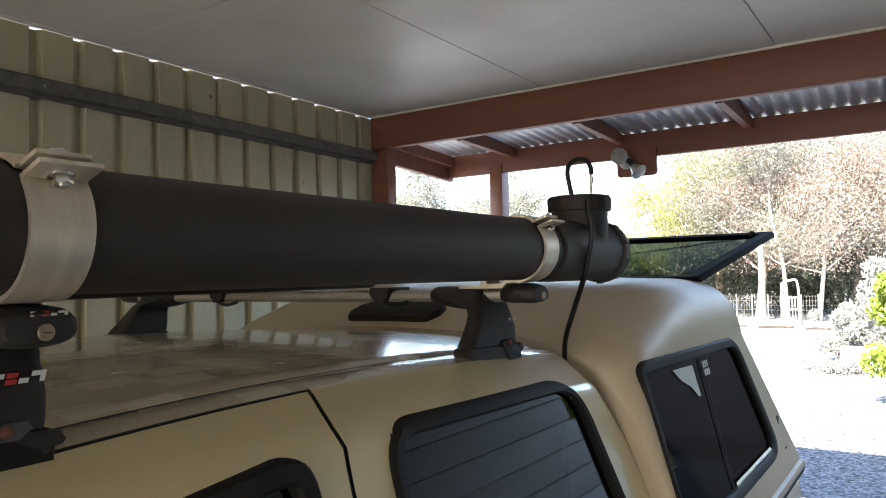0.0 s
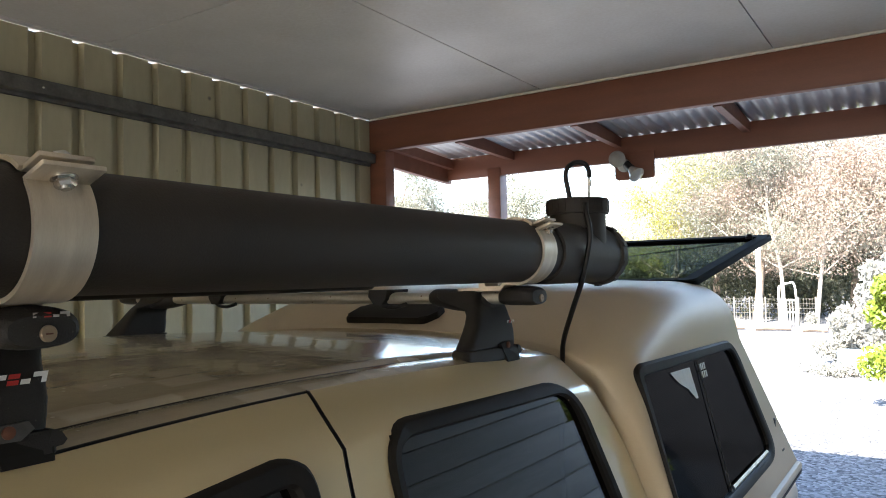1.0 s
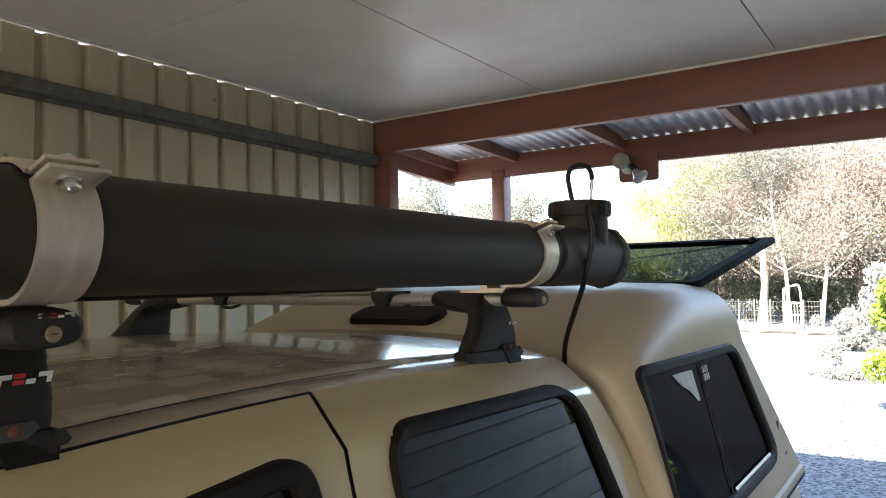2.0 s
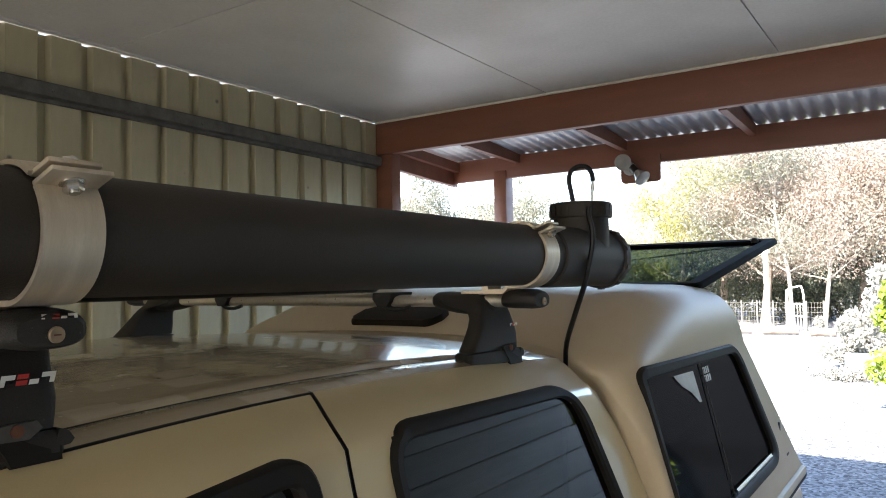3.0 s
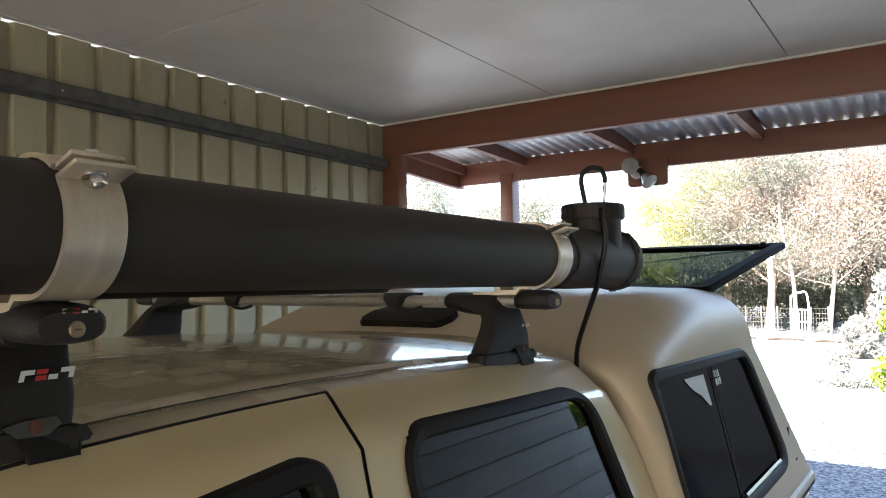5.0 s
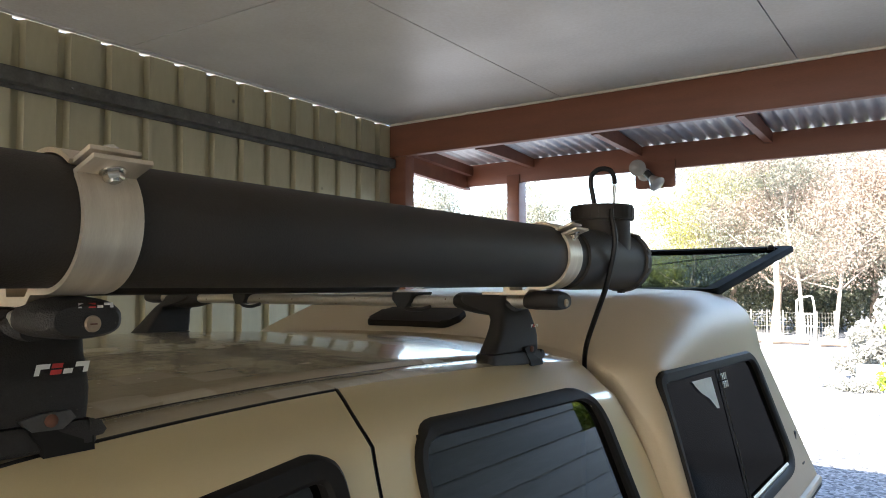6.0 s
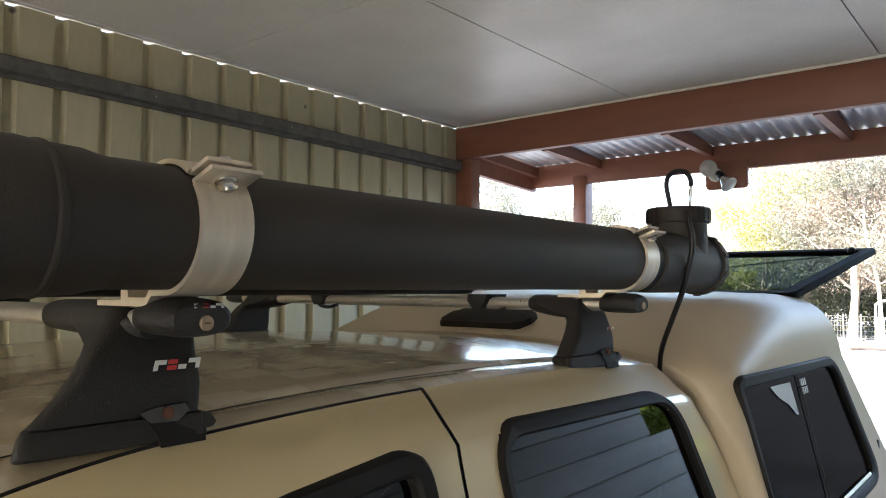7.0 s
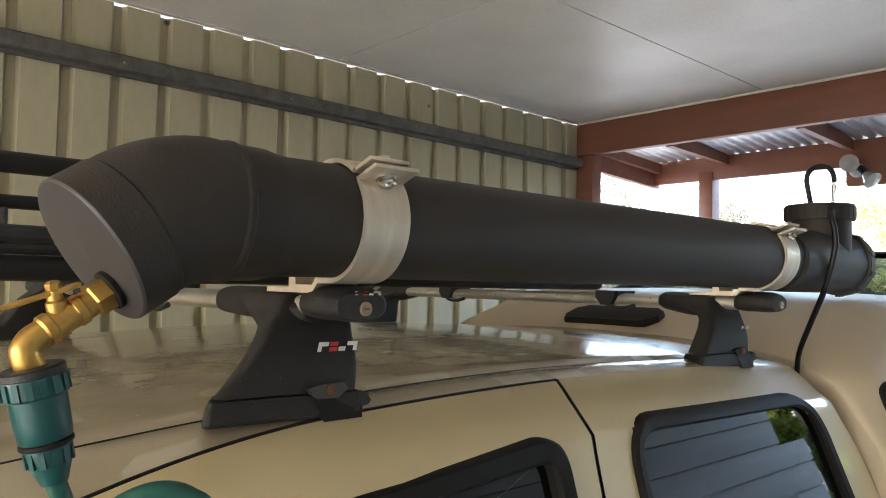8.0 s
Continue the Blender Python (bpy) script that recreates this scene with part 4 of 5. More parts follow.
def rack_bar(by, bar_z, end):
    """One crossbar; end is where its outer cap stops, bar_z its height."""
    rack = thing("roof_rack", (XC, by, 1.77), "roof rack crossbar with black plastic feet and worn alloy bar", "roof rack", "roof rack bars")
    wing = lambda x, ky, kz, dz=0.0: [(x, by + a * ky, bar_z + dz + b * kz) for a, b in bar_profile(0.064, 0.028, 28)]
    part("crossbar", closed(bmesh.new(), [wing(x, 1, 1) for x in steps(2 * XC - end + 0.02, end - 0.02, 0.08)]), BAR_ALLOY, rack, "worn silver alloy crossbar")
    rise = bar_z - 1.880
    reach = 0.07 if by < 0.5 else 0.0
    for s in (1, -1):
        mx = lambda x: XC + s * (x - XC)
        sink = drop(by) * 0.6

        def ring(z, y0, y1, x0, x1, r=0.016):
            o = rounded([(x0, y0 + 0.004), (x1 - 0.012, y0 - 0.036 * max(0.0, 1 - (z - 1.75) / 0.11)), (x1, y1), (x0, y1)], r, 5)
            return [(mx(x), by + y, z) for x, y in o]
        low = lambda z: z + sink * max(0.0, min(1.0, (1.85 - z) / 0.06)) + rise * max(0.0, min(1.0, (z - 1.80) / 0.07))
        bm = closed(bmesh.new(), [ring(low(z), y0, y1, x0, x1) for z, y0, y1, x0, x1 in TOWER])
        foot = part("foot", bm, FOOT_PLASTIC, rack, "grained black plastic foot tower", sharp=40)
        part("skirt", closed(bmesh.new(), [ring(low(z), y0, y1, x0, x1, 0.012) for z, y0, y1, x0, x1 in SKIRT]), FOOT_PLASTIC, foot, "black moulded skirt below a seam", sharp=40)
        # arm that grows out of the tower and wraps the bar inboard
        rows = [wing(mx(x), ky, kz, dz) for x, ky, kz, dz in ((-0.128, 0.80, 0.9, -0.009), (-0.142, 1.30, 1.25, -0.010), (-0.165, 1.42, 1.45, -0.008), (-0.195, 1.42, 1.72, -0.006), (-0.225, 1.38, 1.66, -0.004), (-0.250, 1.30, 1.56, -0.001), (-0.272 - reach, 1.22, 1.40, 0.001), (-0.279 - reach, 1.08, 1.12, 0.001))]
        part("bar_arm", closed(bmesh.new(), rows), FOOT_PLASTIC, foot, "black arm wrapping the bar")
        # clamp: recess, grey pad, rusty screw, rubber strap down into the gutter
        out = -0.100
        zc = 1.788 + sink
        bm = bmesh.new()
        rows = [[(mx(out + dx), by + y, zc + z) for y, z in ((-0.038, 0.006), (-0.018, 0.010), (0.012, 0.011), (0.018, 0.003), (0.004, -0.007), (-0.026, -0.006))] for dx in (-0.006, 0.0026)]
        part("clamp_pad", closed(bm, rows), CLAMP_GREY if by < 0.5 else RUBBER, foot, "worn grey clamp plate" if by < 0.5 else "black clamp plate", flat=True)
        part("clamp_screw", turned([(0.0066, 0), (0.0066, 0.003), (0.003, 0.005)], along((mx(out + 0.0020), by - 0.008, zc + 0.003), (s, 0, 0)), 12), RUSTY, foot, "rusty fixing screw")
        bm = bmesh.new()
        rows = [[(mx(x), by + y, zc + z) for y in (-0.030 + 0.005 * k, 0.036)] + [(mx(x - 0.006), by + y, zc + z - 0.002) for y in (0.036, -0.030 + 0.005 * k)] for k, (x, z) in enumerate(((-0.0985, -0.004), (-0.0965, -0.012), (-0.0945, -0.020), (-0.0930, -0.032)))]
        part("clamp_strap", closed(bm, rows), RUBBER, foot, "black rubber clamp strap over the gutter", flat=True)
        part("clamp_lip", closed(bmesh.new(), [[(mx(x), by + y, zc + z) for y, z in ((0.030, -0.020), (0.046, -0.018), (0.050, -0.013), (0.044, -0.004), (0.034, 0.000))] for x in (-0.140, -0.095)]), FOOT_PLASTIC, foot, flat=True)
        # end cap with lock
        rows = [wing(mx(end + dx), ky, kz, dz) for dx, ky, kz, dz in ((-0.080, 1.02, 1.04, 0.001), (-0.076, 1.13, 1.26, 0.003), (-0.058, 1.28, 1.44, 0.004), (-0.036, 1.38, 1.50, 0.005), (-0.018, 1.36, 1.46, 0.004), (-0.006, 1.22, 1.28, 0.003), (0.0, 1.02, 1.02, 0.002), (0.001, 0.5, 0.5, 0.001))]
        cap = part("end_cap", closed(bmesh.new(), rows), FOOT_PLASTIC, rack, "black end cap of the crossbar")
        part("lock", turned([(0.0082, 0), (0.0082, 0.003), (0.0072, 0.0042), (0.002, 0.004)], along((mx(end), by + 0.004, bar_z - 0.001), (s, 0, 0)), 24), LOCK_FACE, cap, "round brass-coloured lock face")
        part("lock_slot", box((mx(end + 0.0045) - 0.0006, by + 0.0004, bar_z - 0.0018), (mx(end + 0.0045) + 0.0006, by + 0.0072, bar_z - 0.0004)), RUSTY, cap)
        if s == 1:
            small = 0.055 if by < 0.5 else 0.030
            badge(Matrix.Translation((-0.1055, by - (0.022 if by < 0.5 else -0.006), 1.831 + sink * 0.5)) @ Matrix.Rotation(radians(-12), 4, "Y") @ FACE_X, small, 0.011 if by < 0.5 else 0.006, foot)
            if by < 0.5:
                badge(Matrix.Translation((end + 0.0005, by - 0.010, bar_z + 0.0145)) @ Matrix.Rotation(radians(-50), 4, "Y") @ FACE_X, 0.036, 0.0065, cap)
    return rack


rack_bar(-0.002, 1.880, -0.049)
rack_bar(1.010, 1.881, -0.024)

# ---- roof basket behind the pipe ----
basket = thing("roof_basket", (-0.72, 0.30, 1.90), "low black tubular steel basket clamped to the crossbars", "roof basket")
X0, X1, Y0, Y1 = -1.03, -0.44, -0.62, 1.02


def loop(z, inset=0.0):
    o = rounded([(X0 + inset, Y0 + inset), (X1 - inset, Y0 + inset), (X1 - inset, Y1 - inset), (X0 + inset, Y1 - inset)], 0.10, 6)
    pts = [(x, y, z) for x, y in o]
    return pts + pts[:2]


part("top_rail", tube(loop(2.054), 0.0145, 12, False), CABLE, basket, "black top rail")
part("bottom_rail", tube(loop(1.9185), 0.0172, 12, False), CABLE, basket, "thick black bottom rail")
part("middle_rail", tube(loop(1.962, 0.004), 0.0125, 10, False), PLASTIC, basket)
for k in range(5):
    y = Y0 + 0.12 + k * 0.33
    for x in (X0, X1):
        part("upright", tube([(x, y, 1.925), (x, y, 2.052)], 0.008, 8), PLASTIC, basket)
for k in range(7):
    y = Y0 + 0.10 + 0.235 * k
    part("slat", box((X0, y - 0.018, 1.912), (X1, y + 0.018, 1.922), 0.003), PLASTIC, basket)
for by, bz in ((-0.002, 1.880), (1.010, 1.881)):
    for x in ((-0.417, -0.985) if by > 0.5 else (-0.600, -0.985)):
        bm = bmesh.new()
        rows = [[(x + dx * k, by + yy, bz + z) for dx, z in ((-0.034, 0.020), (-0.036, 0.004), (-0.020, -0.014), (0.010, -0.014), (0.024, -0.002), (0.032, 0.020))] for yy, k in ((-0.040, 0.8), (-0.034, 1.0), (0.034, 1.0), (0.040, 0.8))]
        clamp = part("bar_clamp", closed(bm, rows), PLASTIC, basket, "black block clamp under the bar")
        part("hook", tube(bent([(x - 0.004, by - 0.034, bz - 0.010), (x + 0.014, by - 0.036, bz - 0.018), (x + 0.045, by - 0.036, bz - 0.020), (x + 0.076, by - 0.034, bz - 0.013)], 5), 0.0048, 8), PLASTIC, clamp)

# ---- pressurised water pipe ----
pipe = thing("water_pipe", (PX, 0.5, PZ), "matt black pipe tank with elbow and capped tee", "pipe")
AX = Vector((PX, 0, PZ))
ALONG_Y = lambda y: along((PX, y, PZ), (0, 1, 0))
part("barrel", turned([(PR, 0), (PR, 1.30)], ALONG_Y(-0.16), 72), PIPE_BLACK, pipe, "matt black painted pipe barrel")
# elbow: sockets, moulded ridge, bend and end cap
bend = []
bend_r = []
turn_to = Vector((0.06, -0.83, -0.555)).normalized()
start, d0 = Vector((PX, -0.108, PZ)), Vector((0, -1, 0))
RS = 0.0718
prof = [(0.0, PR + 0.0005), (0.010, PR + 0.0015), (0.024, RS - 0.0035), (0.056, RS - 0.0022), (0.059, RS - 0.0001), (0.063, RS - 0.0001), (0.066, RS - 0.0016), (0.080, RS)]
pts, rad = [], []
for s, r in prof:
    pts.append(start + d0 * s)
    rad.append(r)
p, axis = start + d0 * 0.080, d0.cross(turn_to).normalized()
total = d0.angle(turn_to)
STEPS = 9
for k in range(1, STEPS + 1):
    d = Matrix.Rotation(total * (k - 0.5) / STEPS, 3, axis) @ d0
    p = p + d * 0.0075
    pts.append(p.copy())
    rad.append(RS)
for s, r in ((0.008, RS - 0.0005), (0.010, RS + 0.001), (0.047, RS + 0.0005)):
    pts.append(p + turn_to * s)
    rad.append(r)
part("elbow", tube(pts, rad, 64, True), PIPE_BLACK, pipe, "matt black moulded elbow with ridge", sharp=25)
capc = p + turn_to * 0.047
part("end_plug", turned([(RS + 0.0005, 0), (RS - 0.0005, 0.0015), (RS - 0.002, 0.0025), (0.0, 0.0052)], along(capc, turn_to), 64), CAP_BLACK, pipe, "flat satin black end plug", sharp=25)
# tee at the far end with threaded cap
RT = 0.0685
TY = 1.305
part("tee_body", turned([(PR + 0.002, 0), (RT + 0.001, 0.003), (RT + 0.002, 0.05), (RT + 0.002, 0.335), (RT + 0.008, 0.337), (RT + 0.009, 0.360), (RT + 0.005, 0.365), (0.03, 0.369)], ALONG_Y(1.075), 56), PIPE_BLACK, pipe, "black tee body")
for k in range(10):
    bm = box((-0.006, 1.413, RT + 0.006), (0.006, 1.434, RT + 0.0115), 0, Matrix.Translation(AX) @ Matrix.Rotation(2 * math.pi * k / 10, 4, "Y"))
    part("lug", bm, PIPE_BLACK, pipe)
tee_m = Matrix.Translation((PX, TY, PZ + 0.009))
part("tee_branch", turned([(0.067, 0.0), (0.067, 0.088), (0.069, 0.089)], tee_m, 56), PIPE_BLACK, pipe)
cap = part("screw_cap", turned([(0.0685, 0.086), (0.0742, 0.087), (0.0752, 0.090), (0.0752, 0.118), (0.0735, 0.1225), (0.070, 0.1235), (0.0, 0.1245)], tee_m, 56), PIPE_BLACK, pipe, "black threaded cap on the tee", sharp=25)
bm = bmesh.new()
for k in range(24):
    add_box(bm, (0.0742, -0.0028, 0.091), (0.0765, 0.0028, 0.117), 0, tee_m @ Matrix.Rotation(2 * math.pi * k / 24, 4, "Z"))
part("grip_rib", bm, PIPE_BLACK, cap)

# straps that hold the pipe, on channel feet
def strap(y, base_z):
    st = thing("pipe_strap", (PX, y, 1.90), "bent aluminium pipe strap bolted through two tabs", "pipe clamp", "pipe straps")
    w = 0.030
    r0, r1 = PR + 0.001, PR + 0.006
    bm = bmesh.new()
    angs = [radians(38) - radians(250) * k / 40 for k in range(41)]
    rows = [[(PX + r * math.cos(a), yy, PZ + r * math.sin(a)) for r, yy in ((r0, y - w), (r1, y - w), (r1, y + w), (r0, y + w))] for a in angs]
    vs = grid(bm, rows, wrap=True)
    bm.faces.new(vs[0][::-1])
    bm.faces.new(vs[-1])
    part("lower_band", bm, ALUMINIUM, st)
    bm = bmesh.new()
    angs = [radians(52) + radians(96) * k / 20 for k in range(21)]
    rows = [[(PX + (r + 0.001) * math.cos(a), yy, PZ + (r + 0.001) * math.sin(a)) for r, yy in ((r0, y - w), (r1, y - w), (r1, y + w), (r0, y + w))] for a in angs]
    vs = grid(bm, rows, wrap=True)
    bm.faces.new(vs[0][::-1])
    bm.faces.new(vs[-1])
    part("upper_band", bm, ALUMINIUM, st)
    zt = PZ + PR * math.sin(radians(38)) + 0.002
    tilt = Matrix.Translation((PX + 0.052, y, zt)) @ Matrix.Rotation(radians(-20), 4, "Y") @ Matrix.Translation((-PX - 0.052, -y, -zt))
    part("lower_tab", box((PX + 0.050, y - w, zt), (PX + 0.086, y + w, zt + 0.005), 0.001, tilt), ALUMINIUM, st)
    part("upper_tab", box((PX + 0.038, y - w + 0.004, zt + 0.014), (PX + 0.076, y + w - 0.003, zt + 0.019), 0.001, tilt), ALUMINIUM, st)
    bx = PX + 0.064
    bolt = part("bolt", turned([(0.0045, -0.0115), (0.0045, 0.022), (0.0025, 0.024)], tilt @ Matrix.Translation((bx, y, zt)), 12), STEEL, st, "zinc-plated bolt and nut")
    part("nut", turned([(0.0085, -0.0095), (0.0098, -0.0075), (0.0098, -0.0025), (0.009, -0.001)], tilt @ Matrix.Translation((bx, y, zt)), 6), STEEL, bolt)
    part("washer", turned([(0.012, -0.0012), (0.012, 0.0)], tilt @ Matrix.Translation((bx, y, zt)), 18), STEEL, bolt)
    part("bolt_head", turned([(0.0085, 0.019), (0.0095, 0.020), (0.0095, 0.024), (0.0085, 0.0245)], tilt @ Matrix.Translation((bx, y, zt)), 6), STEEL, bolt)
    # foot: flange, slot channel and the turn up into the band
    bm = bmesh.new()
    zb = base_z
    outline = [(-0.141, zb), (-0.036, zb), (-0.025, zb + 0.0115), (0.004, 1.9078), (0.004, 1.9136), (-0.018, 1.9150), (-0.027, 1.9165), (-0.036, zb + 0.0095), (-0.072, zb + 0.0095), (-0.074, 1.9165), (-0.088, 1.9165), (-0.088, zb + 0.006), (-0.141, zb + 0.006)]
    low = [bm.verts.new((PX + x, y - w + 0.0015, z)) for x, z in outline]
    high = [bm.verts.new((PX + x, y + w - 0.0015, z)) for x, z in outline]
    bm.faces.new(low)
    bm.faces.new(high[::-1])
    for k in range(len(low)):
        bm.faces.new((low[k], low[(k + 1) % len(low)], high[(k + 1) % len(low)], high[k]))
    part("foot", bm, ALUMINIUM, st, flat=True)
    return st


strap(-0.010, 1.8955)
strap(1.004, 1.8965)

# snap hook standing on the tee's cap
hook = thing("snap_hook", (PX, TY, PZ + 0.133), "black snap hook standing on the tee cap", "snap hook")
ux = Vector((0.92, 0.39, 0))
c = Vector((PX, TY, PZ + 0.128)) + ux * 0.004
line = [(-0.020, 0.0), (-0.026, 0.035), (-0.030, 0.062), (-0.026, 0.082), (-0.012, 0.094), (0.004, 0.096), (0.018, 0.090), (0.026, 0.074), (0.027, 0.058)]
part("body", tube(bent([c + ux * a + Vector((0, 0, b)) for a, b in line], 6), 0.0062, 10), CABLE, hook)
part("gate", tube([c + ux * 0.027 + Vector((0, 0, 0.060)), c + ux * 0.024 + Vector((0, 0, 0.0))], 0.0036, 8), STEEL, hook, "steel spring gate")
part("sleeve", tube([c + ux * 0.0265 + Vector((0, 0, 0.052)), c + ux * 0.0262 + Vector((0, 0, 0.036))], 0.0052, 8), STEEL, hook)

cable = single("cable", tube(bent([(0.012, 1.180, 2.085), (0.016, 1.170, 2.066), (0.024, 1.168, 2.03), (0.021, 1.170, 1.99), (-0.004, 1.185, 1.915), (-0.047, 1.225, 1.845), (-0.098, 1.286, 1.773), (-0.121, 1.325, 1.722), (-0.128, 1.345, 1.66), (-0.13, 1.37, 1.58)], 8), 0.0062, 10), CABLE,
               "black cable hanging from the tee down between cab and canopy", "cable", base=(-0.1, 1.30, 1.5))

# ---- brass tap and hose ----
tap = thing("garden_tap", tuple(capc), "old brass garden tap screwed into the end plug", "tap")
tp = capc + Vector((0.004, 0.024, -0.028)) - turn_to * turn_to.dot(Vector((0.004, 0.024, -0.028)))
# seat of the tap low on the plug
tap_way = turn_to
part("seat_ring", turned([(0.019, 0.004), (0.019, 0.009), (0.016, 0.0105)], along(tp, tap_way), 20), RUBBER, tap)
part("hexagon", turned([(0.0145, 0.008), (0.0165, 0.010), (0.0165, 0.024), (0.0145, 0.026)], along(tp, tap_way), 6), BRASS, tap)
part("body", turned([(0.0125, 0.026), (0.0125, 0.034), (0.0140, 0.035), (0.0140, 0.042), (0.0125, 0.043), (0.0125, 0.062), (0.0142, 0.063), (0.0142, 0.070), (0.0120, 0.072), (0.0115, 0.078)], along(tp, tap_way), 24), BRASS, tap)
q = tp + tap_way * 0.074
down = Vector((0.0, 0.22, -1)).normalized()
part("spout", tube(bent([q, q + tap_way * 0.009 + Vector((0, 0, -0.001)), q + tap_way * 0.013 + Vector((0, 0, -0.008)), q + tap_way * 0.012 + down * 0.026], 6), 0.0122, 16), BRASS, tap)
h0 = tp + tap_way * 0.056
part("stem", turned([(0.0085, 0.0), (0.0085, 0.018), (0.0065, 0.020), (0.0065, 0.028)], along(h0, (0.1, -0.25, 1)), 14), BRASS, tap)
h1 = h0 + Vector((0.1, -0.25, 1)).normalized() * 0.026
lever = bmesh.new()
add_box(lever, (-0.006, -0.085, -0.0025), (0.006, 0.022, 0.0025), 0.002)
bmesh.ops.transform(lever, matrix=Matrix.Translation(h1) @ Matrix.Rotation(radians(-12), 4, "Z") @ Matrix.Rotation(radians(20), 4, "X"), verts=lever.verts[:])
part("lever", lever, BRASS, tap, "flat brass lever")
part("lever_nut", turned([(0.006, 0), (0.0065, 0.001), (0.0065, 0.006), (0.004, 0.008)], along(h1 + Vector((0, 0, 0.002)), (0.1, -0.25, 1)), 6), BRASS, tap)

cn = q + tap_way * 0.012 + down * 0.022
fit_thing = thing("hose_connector", tuple(cn), "dark green snap-on hose connector with ribbed collars", "hose fitting")
cm = along(cn, down) @ Matrix.Diagonal((1.2, 1.2, 0.88, 1))
part("collar_ring", turned([(0.0195, -0.002), (0.0215, 0.000), (0.0215, 0.006), (0.020, 0.008)], cm, 28), PLASTIC, fit_thing)
collar = part("ribbed_collar", turned([(0.0205, 0.006), (0.0215, 0.008), (0.0215, 0.024), (0.0190, 0.027)], cm, 32), GREEN_PLASTIC, fit_thing)
for k in range(16):
    part("rib", box((0.0205, -0.0022, 0.008), (0.0228, 0.0022, 0.024), 0, cm @ Matrix.Rotation(2 * math.pi * k / 16, 4, "Z")), GREEN_PLASTIC, collar)
part("connector_body", turned([(0.0190, 0.026), (0.0185, 0.050), (0.0178, 0.066), (0.0160, 0.070)], cm, 28), GREEN_PLASTIC, fit_thing)
part("seal_ring", turned([(0.0165, 0.069), (0.0180, 0.0705), (0.0180, 0.0735), (0.0165, 0.075)], cm, 28), RUBBER, fit_thing)
nut = part("hose_nut", turned([(0.0150, 0.074), (0.0155, 0.078), (0.0135, 0.094), (0.0105, 0.106), (0.0090, 0.112)], cm, 28), GREEN_PLASTIC, fit_thing)
for k in range(12):
    part("rib", box((0.0120, -0.002, 0.077), (0.0160, 0.002, 0.092), 0, cm @ Matrix.Rotation(2 * math.pi * k / 12, 4, "Z")), GREEN_PLASTIC, nut)
hs = cn + down * 0.091
hose = single("garden_hose", tube(bent([hs, hs + down * 0.05, hs + Vector((0.02, -0.01, -0.16)), hs + Vector((0.06, 0.0, -0.26)), hs + Vector((0.11, 0.02, -0.20)), Vector((0.068, -0.336, 1.712)), Vector((0.080, -0.314, 1.738)), Vector((0.092, -0.287, 1.752)), Vector((0.100, -0.262, 1.746)), Vector((0.106, -0.247, 1.72)), Vector((0.118, -0.24, 1.60)), Vector((0.15, -0.22, 1.30)), Vector((0.19, -0.2, 0.8)), Vector((0.22, -0.18, 0.2)), Vector((0.24, -0.10, 0.012)), Vector((0.32, 0.2, 0.012))], 8), 0.0088, 14), GREEN_HOSE,
              "green garden hose looping down beside the cab door", "hose", base=(0.1, -0.27, 1.7))


# ---- yard: trees, bushes, fence ----
def leaf_cloud(rng, centres, radii, count, size, squash=0.8):
    """Many small bent leaves about clump centres."""
    k = rng.integers(0, len(centres), count)
    d = rng.normal(size=(count, 3))
    d /= np.linalg.norm(d, axis=1)[:, None]
    r = radii[k] * rng.random(count) ** 0.45
    p = centres[k] + d * r[:, None] * np.array([1, 1, squash])
    a = rng.normal(size=(count, 3))
    a[:, 2] -= 0.7
    a /= np.linalg.norm(a, axis=1)[:, None]
    b = np.cross(a, rng.normal(size=(count, 3)))
    b /= np.linalg.norm(b, axis=1)[:, None]
    s = size * (0.6 + 0.8 * rng.random(count))[:, None]
    quad = np.stack([p - a * s, p + b * s * 0.38, p + a * s, p - b * s * 0.38], 1).reshape(-1, 3)
    faces = np.arange(count * 4).reshape(-1, 4)
    return quad, faces


def cloud_mesh(name, pts, faces, mat):
    me = bpy.data.meshes.new(name)
    me.from_pydata(pts.tolist(), [], faces.tolist())
    me.materials.append(mat)
    return me


